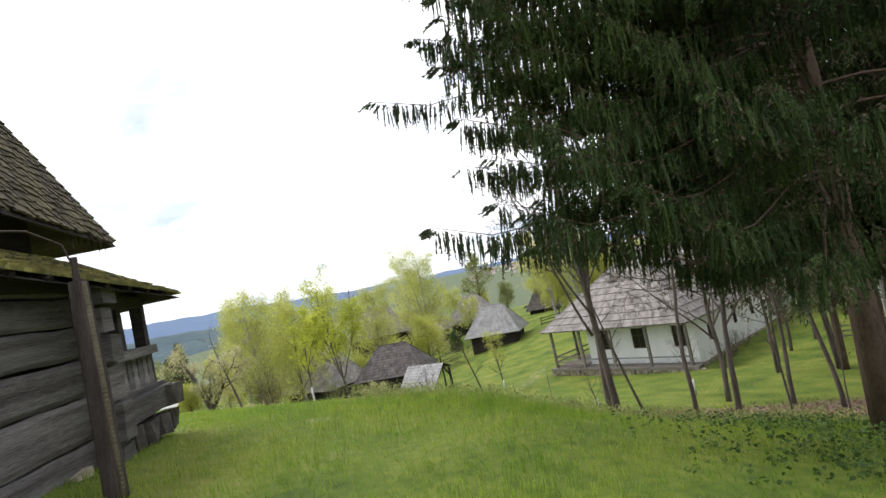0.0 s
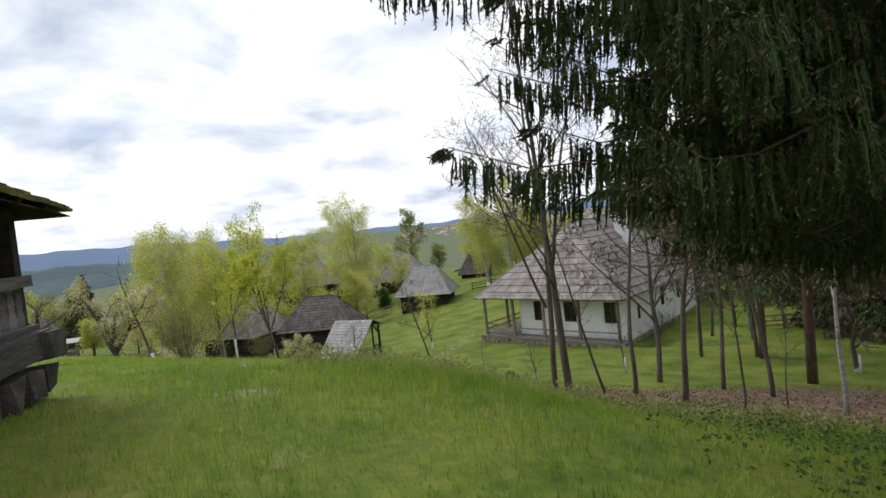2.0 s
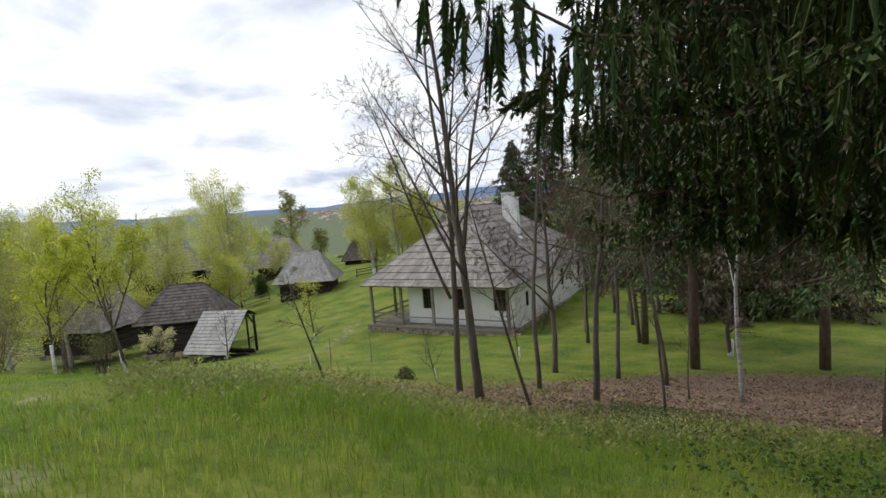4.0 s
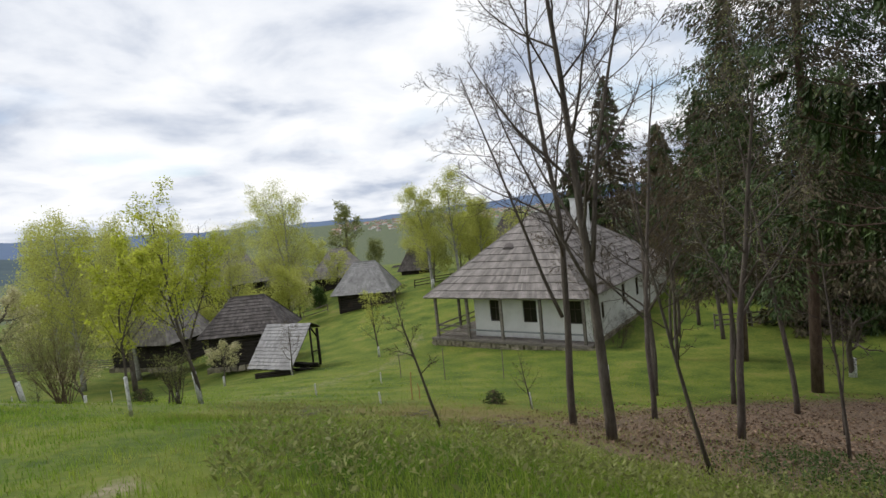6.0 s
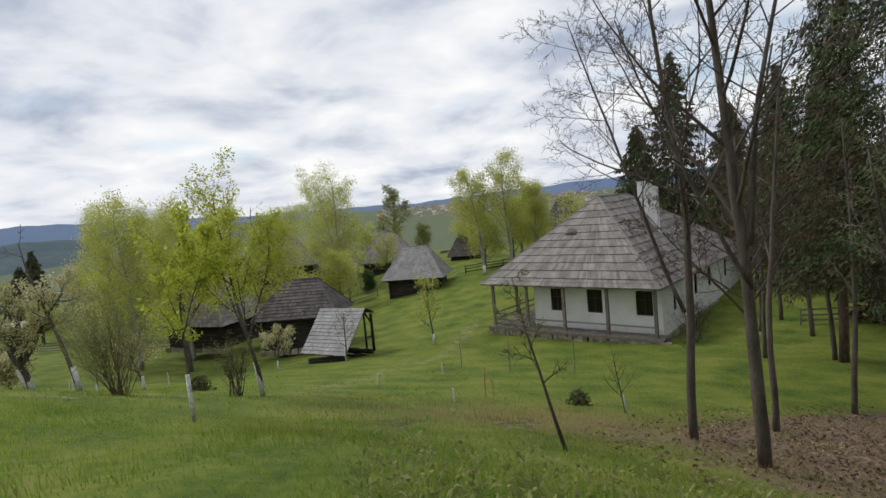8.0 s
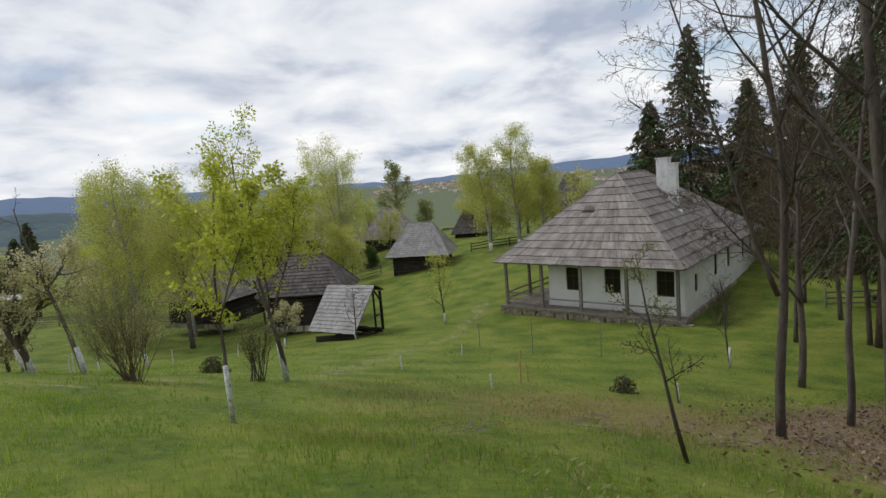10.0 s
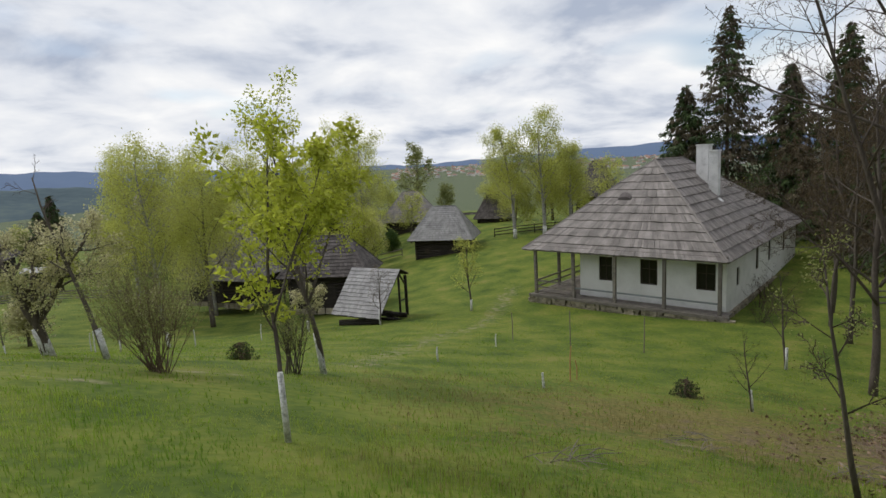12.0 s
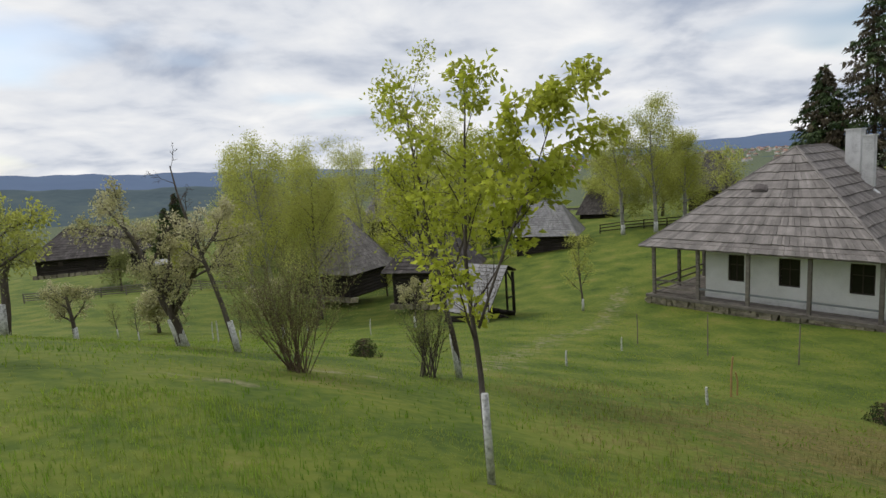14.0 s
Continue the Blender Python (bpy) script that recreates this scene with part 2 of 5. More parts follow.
# ---- mesh tools ----
class Mesh:
    """Collects vertices and faces; faces are quads or triangles."""

    def __init__(self):
        self.v, self.f, self.n = [], [], 0

    def add(self, verts, faces):
        self.v.extend(tuple(p) for p in verts)
        self.f.extend(tuple(i + self.n for i in f) for f in faces)
        self.n = len(self.v)

    def box(self, m, sx, sy, sz, jitter=0.0, taper=1.0):
        """A box of full sizes centred on the pose m, with its edges cut back a little."""
        pts = []
        for z in (-1, 1):
            k = taper if z > 0 else 1.0
            for x, y in ((-1, -1), (1, -1), (1, 1), (-1, 1)):
                q = Vector((x * sx / 2 * k, y * sy / 2 * k, z * sz / 2))
                if jitter:
                    q += Vector([random.uniform(-jitter, jitter) for _ in range(3)])
                pts.append(m @ q)
        self.add(pts, [(3, 2, 1, 0), (4, 5, 6, 7), (0, 1, 5, 4), (1, 2, 6, 5), (2, 3, 7, 6), (3, 0, 4, 7)])

    def tube(self, pts, radii, sides=5, cap=True):
        pts = [Vector(p) for p in pts]
        rings = []
        ref = Vector((0.31, 0.87, 0.38))
        for i, p in enumerate(pts):
            d = (pts[min(i + 1, len(pts) - 1)] - pts[max(i - 1, 0)])
            if d.length < 1e-6:
                d = Vector((0, 0, 1))
            d.normalize()
            a = d.cross(ref)
            if a.length < 0.1:
                a = d.cross(Vector((1, 0, 0)))
            a.normalize()
            b = d.cross(a)
            rings.extend(p + (a * math.cos(2 * math.pi * k / sides) + b * math.sin(2 * math.pi * k / sides)) * radii[i] for k in range(sides))
        faces = []
        for i in range(len(pts) - 1):
            for k in range(sides):
                k2 = (k + 1) % sides
                faces.append((i * sides + k, i * sides + k2, (i + 1) * sides + k2, (i + 1) * sides + k))
        if cap:
            faces.append(tuple(range(sides - 1, -1, -1)))
            faces.append(tuple((len(pts) - 1) * sides + k for k in range(sides)))
        self.add(rings, faces)

    def data(self, name, mat, smooth=False):
        me = bpy.data.meshes.new(name)
        me.from_pydata(self.v, [], self.f)
        me.materials.append(mat)
        if smooth:
            me.polygons.foreach_set("use_smooth", [True] * len(me.polygons))
        me.update()
        return me


def soup(name, verts, k, mat):
    """A mesh of loose faces with k corners each, from an array of corners."""
    me = bpy.data.meshes.new(name)
    nv = len(verts)
    nf = nv // k
    me.vertices.add(nv)
    me.vertices.foreach_set("co", np.asarray(verts, np.float32).ravel())
    me.loops.add(nv)
    me.loops.foreach_set("vertex_index", np.arange(nv, dtype=np.int32))
    me.polygons.add(nf)
    me.polygons.foreach_set("loop_start", np.arange(0, nv, k, dtype=np.int32))
    me.polygons.foreach_set("loop_total", np.full(nf, k, np.int32))
    me.materials.append(mat)
    me.update(calc_edges=True)
    return me


def part(name, data, parent, label=""):
    ob = new(name, data)
    ob.parent = parent
    if label:
        ob["label"] = label
    return ob


def thing(name, label, category, group="", at=(0, 0, 0)):
    ob = new(name)
    ob.location = at
    ob.empty_display_size = 0.3
    return tagged(ob, label, category, group)


def unit(a):
    return a / np.maximum(np.linalg.norm(a, axis=-1, keepdims=True), 1e-9)


def leaf_quads(centres, dirs, length, width, rng, spread=0.6):
    """Folded leaf shapes: diamonds that start at the centres and lie along dirs."""
    n = len(centres)
    d = unit(dirs + rng.normal(0, spread, (n, 3)))
    s = unit(np.cross(d, rng.normal(0, 1, (n, 3))))
    ln = (length * rng.uniform(0.6, 1.3, n))[:, None]
    wd = (width * rng.uniform(0.6, 1.3, n))[:, None]
    up = np.cross(d, s) * wd * 0.25
    q = np.stack([centres, centres + d * ln * 0.45 + s * wd / 2 + up, centres + d * ln, centres + d * ln * 0.45 - s * wd / 2 + up], 1)
    return q.reshape(-1, 3)


# ---- the lie of the land ----
def smin(a, b, k):
    h = np.clip(0.5 + 0.5 * (b - a) / k, 0, 1)
    return b * (1 - h) + a * h - k * h * (1 - h)


def sst(a, b, v):
    t = np.clip((v - a) / (b - a), 0, 1)
    return t * t * (3 - 2 * t)


def land(x, y):
    """The height of the ground: a bench along the ridge that breaks into a slope down to the village green and the valley."""
    x, y = np.asarray(x, float), np.asarray(y, float)
    xs = 20 * np.tanh(x / 20)
    yc = np.maximum(y, -10)
    ys = np.where(yc < 48, yc, 48 + 18 * np.tanh((yc - 48) / 30))
    q = 2.929 - 0.406 * xs - 0.3752 * ys - 0.00069 * xs * xs + 0.0101 * xs * ys + 0.00286 * ys * ys
    q = q + 3.2 * sst(-9, -34, x) * sst(26, 60, y)
    b = 0.34 - 0.05 * yc + 0.12 * np.maximum(-np.maximum(x, -9) - 0.3, 0) * (1 - sst(5, 11, y)) - 0.22 * np.maximum(np.minimum(x, 14) - 0.8, 0)
    z = smin(b, q, 1.0) - 0.17 * np.exp(-((x + 3.6) ** 2 + (y - 14.9) ** 2) / 7.0) - 0.18 * np.exp(-((x - 4.2) ** 2 + (y - 11.8) ** 2) / 5.0) - 0.3 * np.exp(-((x - 3.1) ** 2) / 5.5 - ((y - 8.3) ** 2) / 8.0) - 0.42 * np.exp(-((x - 11.5) ** 2 + (y - 40.5) ** 2) / 60.0)
    r = np.hypot(x, y - 12)
    far = sst(110, 420, r)
    az = np.degrees(np.arctan2(x, np.maximum(y, 1.0)))
    floor = -34 - 26 * sst(0, -35, az) + 26 * sst(700, 2600, r)
    return z * (1 - far) + floor * far


def on(x, y, dz=0.0):
    return (x, y, float(land(x, y)) + dz)


def ground_sheet():
    nu, nv = 270, 300
    u = np.linspace(-6.35, 6.35, nu)
    v = np.linspace(-4.6, 6.45, nv)
    gx, gy = np.meshgrid(12 * np.sinh(u), 12 + 12 * np.sinh(v))
    z = land(gx, gy)
    near = np.exp(-((np.hypot(gx, gy - 14) / 60) ** 2))
    bumps = np.sin(gx * 1.7 + 2 * np.sin(gy * 0.9)) * np.sin(gy * 1.3 + np.sin(gx * 1.1)) * 0.025 + np.sin(gx * 4.1 + gy) * np.sin(gy * 3.7 - gx) * 0.012
    z = z + bumps * near
    verts = np.stack([gx, gy, z], -1).reshape(-1, 3)
    i = np.arange(nu * nv).reshape(nv, nu)
    faces = np.stack([i[:-1, :-1], i[:-1, 1:], i[1:, 1:], i[1:, :-1]], -1).reshape(-1, 4)
    me = bpy.data.meshes.new("ground")
    me.from_pydata(verts.tolist(), [], faces.tolist())
    me.materials.append(M["ground"])
    me.polygons.foreach_set("use_smooth", [True] * len(me.polygons))
    litter = np.clip(1.1 - np.hypot((verts[:, 0] - 13.0) / 10.6, (verts[:, 1] - 13.8) / 8.0), 0, 1) * 2.6
    litter = np.clip(litter, 0, 0.75)
    litter = np.maximum(litter, 0.5 * np.exp(-(((verts[:, 0] - 5.4) / 2.2) ** 2) - ((verts[:, 1] - 6.2) / 3.4) ** 2))
    litter = np.maximum(litter, 0.47 * np.exp(-(((verts[:, 0] - 3.6) / 3.6) ** 2) - ((verts[:, 1] - 17.0) / 3.2) ** 2))
    # trodden track from the brow past the shed, and bare patches by the log house
    px = np.interp(verts[:, 1], (21.9, 27.9, 34.1, 38.6, 46.5, 52.0), (-3.4, -2.3, -0.1, 3.1, 6.2, 9.0))
    worn = 0.44 * np.exp(-(((verts[:, 0] - px) / 1.2) ** 2)) * sst(21, 24, verts[:, 1]) * (1 - sst(48, 54, verts[:, 1]))
    for cx, cy, rx, ry in ((-1.4, 6.6, 0.35, 0.5), (-0.9, 4.6, 0.3, 0.35), (-2.1, 9.2, 0.5, 0.4), (-6.3, 16.65, 0.9, 0.3), (-5.35, 19.25, 0.8, 0.28), (0.2, 4.0, 0.22, 0.3), (-1.1, 14.4, 0.5, 0.35), (1.0, 16.1, 0.6, 0.4)):
        worn = np.maximum(worn, 0.62 * np.exp(-(((verts[:, 0] - cx) / rx) ** 2) - ((verts[:, 1] - cy) / ry) ** 2))
    woods = 0.75 * sst(130, 450, np.hypot(verts[:, 0], verts[:, 1]))
    # parched, yellowish turf on the middle of the slope
    dry = 0.72 * np.exp(-(((verts[:, 0] - 2.6) / 5.2) ** 2) - ((verts[:, 1] - 18.0) / 4.6) ** 2)
    dry = np.maximum(dry, 0.42 * np.exp(-(((verts[:, 0] + 1.0) / 3.0) ** 2) - ((verts[:, 1] - 15.5) / 2.5) ** 2))
    for nm, val in (("dry", dry), ("litter", litter), ("worn", worn), ("woods", woods)):
        a = me.attributes.new(nm, "FLOAT", "POINT")
        a.data.foreach_set("value", val.astype(np.float32))
    ob = new("ground", me)
    tagged(ob, "green meadow slope with leaf litter under the trees", "ground", kind="structure")


ground_sheet()


def hills():
    """Ridges that close the valley, some kilometres off; their blue is painted haze."""
    for name, r, crest, mat, label in (
            ("backdrop_ridge", 3600, ((-80, 2.0), (-39, 1.7), (-28, 1.15), (-20, 1.0), (-11, 0.45), (0, 0.3), (8, 0.15), (11, 0.4), (20, 0.7), (28, 1.0), (40, 1.1), (80, 1.6)), M["hazyridge"], "wooded mountain ridge far across the valley, blue haze painted in"),
            ("backdrop_hill", 1500, ((-80, 0.0), (-39, 0.6), (-30, -0.1), (-22, -0.3), (-12, -1.0), (0, -1.6), (10, -1.4), (20, -1.1), (30, -0.9), (45, -0.4), (80, 0.0)), M["hill"], "wooded hillside across the valley, haze painted into its colour")):
        az = np.linspace(-85, 85, 260)
        el = np.interp(az, [c[0] for c in crest], [c[1] for c in crest])
        el = el + 0.06 * np.sin(az * 0.9) + 0.035 * np.sin(az * 2.3 + 1) + 0.015 * np.sin(az * 7.1)
        me = Mesh()
        verts, n = [], len(az)
        for k, fz in enumerate((0.0, 0.45, 0.8, 0.95, 1.0, 0.8)):
            rr = r * (0.78 + 0.22 * fz if k < 5 else 1.15)
            top = 1 + r * np.tan(np.radians(el))
            z = -60 + (top + 60) * fz
            a = np.radians(az)
            verts.extend(zip(rr * np.sin(a), rr * np.cos(a), z))
        faces = [(k * n + i, k * n + i + 1, (k + 1) * n + i + 1, (k + 1) * n + i) for k in range(5) for i in range(n - 1)]
        me.add(verts, faces)
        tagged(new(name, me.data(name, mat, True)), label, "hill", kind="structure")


hills()


def town():
    rng = np.random.default_rng(5)
    walls, roofs = Mesh(), Mesh()
    for _ in range(300):
        az = radians(rng.uniform(3, 36))
        r = rng.uniform(1300, 2500)
        x, y = r * math.sin(az), r * math.cos(az)
        z = float(land(x, y))
        s, h = rng.uniform(7, 15), rng.uniform(3, 6)
        m = pose(x, y, z + h / 2, 0, 0, rng.uniform(0, 180))
        walls.box(m, s, s * 0.7, h)
        m = pose(x, y, z + h + 1.2, 0, 0, rng.uniform(0, 180))
        roofs.box(m, s * 1.05, s * 0.75, 2.6, taper=0.5)
    t = thing("far_town", "small white and red-roofed houses of a town in the valley", "town")
    t["kind"] = "stuff"
    part("walls", walls.data("walls", M["townwall"]), t)
    part("roofs", roofs.data("roofs", M["townroof"]), t)


town()


# ---- buildings ----
def shingle_slope(mesh, p0, p1, q0, q1, courses, width, thick=0.025, rng=None, overlap=0.25, ragged=0.03):
    """Rows of single shingles over the slope with eave p0-p1 and upper edge q0-q1."""
    p0, p1, q0, q1 = (Vector(p) for p in (p0, p1, q0, q1))
    nrm = (p1 - p0).cross(q0 - p0)
    if nrm.length < 1e-6:
        nrm = (p1 - p0).cross(q1 - p0)
    nrm.normalize()
    if nrm.z < 0:
        nrm = -nrm
    for c in range(courses):
        t0, t1 = c / courses, min((c + 1 + overlap) / courses, 1.0)
        a0, a1 = p0.lerp(q0, t0), p1.lerp(q1, t0)
        b0, b1 = p0.lerp(q0, t1), p1.lerp(q1, t1)
        wide = (a1 - a0).length
        n = max(int(wide / width), 1)
        cuts = [0.0] + sorted((k + rng.uniform(-0.3, 0.3)) / n for k in range(1, n)) + [1.0]
        for s0, s1 in zip(cuts, cuts[1:]):
            gap = 0.004 / max(wide, 0.1)
            down = (a0 - b0).normalized() * rng.uniform(-ragged, ragged)
            lift = thick * rng.uniform(1.0, 1.7)
            l0, l1 = a0.lerp(a1, s0 + gap) + down, a0.lerp(a1, s1 - gap) + down
            u0, u1 = b0.lerp(b1, s0 + gap), b0.lerp(b1, s1 - gap)
            top, low = nrm * (lift + thick), nrm * lift * 0.4
            mesh.add([l0 + low, l1 + low, u1, u0, l0 + top, l1 + top, u1 + nrm * thick * 0.5, u0 + nrm * thick * 0.5],
                     [(4, 5, 6, 7), (0, 1, 5, 4), (1, 2, 6, 5), (3, 0, 4, 7), (3, 2, 1, 0)])


def hip_roof(parent, o, u, n, w, d, z, rh, inset, courses, width, mat, seed, soffit=None, sidecourses=None, ridge=(None, None), thick=0.025):
    """A hipped roof over the rectangle from o along u (w) and n (d): four shingled slopes over a boarded underside."""
    rng = random.Random(seed)
    o, u, n = Vector((o[0], o[1], 0)), Vector((u[0], u[1], 0)), Vector((n[0], n[1], 0))
    at = lambda a, b, h: o + u * a + n * b + Vector((0, 0, h))
    c = [at(0, 0, z), at(w, 0, z), at(w, d, z), at(0, d, z)]
    if ridge[0] is None:
        if w >= d:
            r0, r1 = at(inset, d / 2, z + rh), at(w - inset, d / 2, z + rh)
        else:
            r0, r1 = at(w / 2, inset, z + rh), at(w / 2, d - inset, z + rh)
    else:
        r0, r1 = at(*ridge[0]), at(*ridge[1])
    if w >= d:
        slopes = ((c[0], c[1], r0, r1), (c[1], c[2], r1, r1), (c[2], c[3], r1, r0), (c[3], c[0], r0, r0))
    else:
        slopes = ((c[0], c[1], r0, r0), (c[1], c[2], r0, r1), (c[2], c[3], r1, r1), (c[3], c[0], r1, r0))
    for k, s in enumerate(slopes):
        mesh = Mesh()
        shingle_slope(mesh, *s, courses, width, thick, rng)
        ob = part("roof_slope", mesh.data("roof_slope", mat), parent)
        ob["kind"] = "stuff"
    under = Mesh()
    lo = Vector((0, 0, 0.03))
    pts = [p - lo for p in c] + [r0 - lo, r1 - lo]
    if w >= d:
        fs = [(0, 1, 5, 4), (1, 2, 5), (2, 3, 4, 5), (3, 0, 4)]
    else:
        fs = [(0, 1, 4), (1, 2, 5, 4), (2, 3, 5), (3, 0, 4, 5)]
    under.add(pts, fs)
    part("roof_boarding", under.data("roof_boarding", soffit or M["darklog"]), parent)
    rc = Mesh()
    for a, b in ((c[0], r0), (c[1], r0 if w < d else r1), (c[2], r1), (c[3], r1 if w < d else r0), (r0, r1)):
        k = max(int((b - a).length / 0.45), 2)
        ps = [a.lerp(b, i / k) + Vector((0, 0, 0.05)) for i in range(k + 1)]
        rc.tube(ps, [0.07] * len(ps), 4)
    part("ridge_cap", rc.data("ridge_cap", mat), parent)
    return c, r0, r1


def window(parent, m, w, h, depth=0.08):
    """A dark casement with frame, mullion and panes; m: its centre, x along the wall and y inwards."""
    fr = Mesh()
    t = 0.06
    for x, z, a, b in ((-w / 2 + t / 2, 0, t, h), (w / 2 - t / 2, 0, t, h), (0, h / 2 - t / 2, w - 2 * t, t), (0, -h / 2 + t / 2, w - 2 * t, t)):
        fr.box(m @ pose(x, 0, z), a, depth, b)
    win = part("window", fr.data("window_frame", M["frame"]), parent, "dark framed casement window")
    for x in (-1, 1):
        pn = Mesh()
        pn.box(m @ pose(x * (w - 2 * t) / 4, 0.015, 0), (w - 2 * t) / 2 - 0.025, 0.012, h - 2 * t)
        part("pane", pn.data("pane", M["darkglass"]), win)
    bars = Mesh()
    bars.box(m @ pose(0, 0, 0), 0.05, depth * 0.6, h - 2 * t)
    bars.box(m @ pose(-w / 4 + t / 4, -0.01, h * 0.12), w / 2 - t - 0.03, 0.03, 0.035)
    bars.box(m @ pose(w / 4 - t / 4, -0.01, h * 0.12), w / 2 - t - 0.03, 0.03, 0.035)
    part("mullion", bars.data("mullion", M["frame"]), win)


def framed(o, u, n):
    """The pose of a house: x along its front, y inwards."""
    m = Matrix(((u[0], n[0], 0, o[0]), (u[1], n[1], 0, o[1]), (0, 0, 1, 0), (0, 0, 0, 1)))
    return m


def wall_piece(parent, f, x0, x1, y0, y1, z0, z1, mat, name="wall", holes=(), along="x"):
    """A wall between two heights, cut through by holes (a0, a1, z0, z1) along its length."""
    mesh = Mesh()
    lo, hi = (x0, x1) if along == "x" else (y0, y1)
    xs = sorted({lo, hi, *[h[0] for h in holes], *[h[1] for h in holes]})
    for a, b in zip(xs, xs[1:]):
        spans = [(z0, z1)]
        for h in holes:
            if h[0] <= a and h[1] >= b:
                spans = [(z0, h[2]), (h[3], z1)]
        for s, t in spans:
            if along == "x":
                mesh.box(f @ pose((a + b) / 2, (y0 + y1) / 2, (s + t) / 2), b - a, y1 - y0, t - s)
            else:
                mesh.box(f @ pose((x0 + x1) / 2, (a + b) / 2, (s + t) / 2), x1 - x0, b - a, t - s)
    me = mesh.data(name, mat)
    bm = bmesh.new()
    bm.from_mesh(me)
    bmesh.ops.remove_doubles(bm, verts=bm.verts, dist=0.001)
    bm.to_mesh(me)
    bm.free()
    return part(name, me, parent)


def white_house():
    o, u, n = (7.45, 44.56), (0.65, -0.76), (0.76, 0.65)
    f = framed(o, u, n)
    h = thing("white_house", "whitewashed house with grey shingled hip roof and wooden porch", "house", at=(o[0] + 7, o[1] + 2, -7.8))
    loc = Vector(h.location)
    f = Matrix.Translation((-loc.x, -loc.y, 0)) @ f
    ez, fl = -4.65, -7.5
    W, D = 12.25, 20.0
    sub = (o[0] - loc.x - 0.5 * u[0], o[1] - loc.y - 0.5 * u[1])
    hip_roof(h, sub, u, n, W, D, ez - loc.z, 5.25, 5.6, 12, 0.19, M["shingle"], 3, M["porchwood"], ridge=((6.4, 5.6, 0.58 - loc.z), (6.4, 10.6, 0.58 - loc.z)), thick=0.035)
    fz = lambda z: z - loc.z
    # whitewashed walls: front, right, back, left
    wins = ((4.15, 5.0), (6.7, 7.7), (9.8, 10.8))
    wall_piece(h, f, 2.9, 11.35, 1.3, 1.65, fz(fl), fz(ez + 0.25), M["plaster"], holes=[(a, b, fz(-6.45), fz(-4.98)) for a, b in wins])
    side = ((3.2, 3.75, -6.5, -5.45), (7.4, 8.1, -6.3, -4.95), (10.6, 11.3, -6.3, -4.95), (14.9, 15.6, -6.3, -4.95))
    wall_piece(h, f, 11.0, 11.35, 1.65, 19.1, fz(-8.6), fz(ez + 0.25), M["plaster"], holes=[(a, b, fz(c), fz(d)) for a, b, c, d in side], along="y")
    wall_piece(h, f, 2.9, 11.35, 19.1, 19.45, fz(-8.6), fz(ez + 0.25), M["plaster"])
    wall_piece(h, f, 2.9, 3.25, 1.65, 19.1, fz(fl), fz(ez + 0.25), M["plaster"], along="y")
    for a, b in wins:
        window(h, f @ pose((a + b) / 2, 1.42, fz(-5.715)), b - a, 1.47)
    for a, b, c, d in side:
        window(h, f @ pose(11.25, (a + b) / 2, fz((c + d) / 2), 0, 0, 90), b - a, d - c)
    # solid dark block added in place of the rooms, for their unlit depth
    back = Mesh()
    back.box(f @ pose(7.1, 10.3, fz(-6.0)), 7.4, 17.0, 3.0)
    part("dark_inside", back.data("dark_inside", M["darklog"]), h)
    # a plinth line along the foot of the walls
    pl = Mesh()
    pl.box(f @ pose(7.12, 1.285, fz(fl + 0.14)), 8.5, 0.05, 0.28)
    part("plinth", pl.data("plinth", M["plasterold"]), h)
    # porch floor, one board after another
    for k in range(9):
        b = Mesh()
        b.box(f @ pose(5.8, 0.24 + 0.13 * k, fz(fl - 0.05)), 11.7, 0.122, 0.07, 0.003)
        part("floor_board", b.data("floor_board", M["porchwood"]), h)
    for k in range(20):
        b = Mesh()
        b.box(f @ pose(0.24 + 0.132 * k, 10.2, fz(fl - 0.05)), 0.124, 17.6, 0.07, 0.003)
        part("floor_board", b.data("floor_board", M["porchwood"]), h)
    sill = Mesh()
    sill.box(f @ pose(5.85, 0.12, fz(fl - 0.06)), 11.9, 0.2, 0.16, 0.01)
    sill.box(f @ pose(0.1, 9.6, fz(fl - 0.06)), 0.2, 18.7, 0.16, 0.01)
    part("porch_sill", sill.data("porch_sill", M["porchwood"]), h)
    for a in (0.3, 2.95, 5.6, 8.45, 11.3):
        p = Mesh()
        p.box(f @ pose(a, 0.3, fz((fl + ez) / 2 + 0.12), 0, random.uniform(-0.6, 0.6)), 0.17, 0.17, ez - fl + 0.28, 0.008)
        part("post", p.data("post", M["porchwood"]), h)
    for b in (3.2, 6.4, 9.6, 12.8, 16.0, 18.9):
        p = Mesh()
        p.box(f @ pose(0.3, b, fz((fl + ez) / 2 + 0.12)), 0.16, 0.16, ez - fl + 0.28, 0.008)
        part("post", p.data("post", M["porchwood"]), h)
    plate = Mesh()
    plate.box(f @ pose(5.85, 0.3, fz(ez + 0.2)), 11.6, 0.18, 0.18)
    plate.box(f @ pose(0.3, 9.6, fz(ez + 0.2)), 0.18, 18.4, 0.18)
    part("wall_plate", plate.data("wall_plate", M["porchwood"]), h)
    for a, b in ((0.3, 2.95), (2.95, 5.6), (5.6, 8.45), (8.45, 11.3)):
        for zz in ((0.85, 0.45, 0.15) if a < 1 else (0.62,)):
            r = Mesh()
            r.box(f @ pose((a + b) / 2, 0.3, fz(fl + zz)), b - a - 0.18, 0.05, 0.1, 0.008)
            part("rail", r.data("rail", M["bluegrey"] if a > 1 else M["porchwood"]), h)
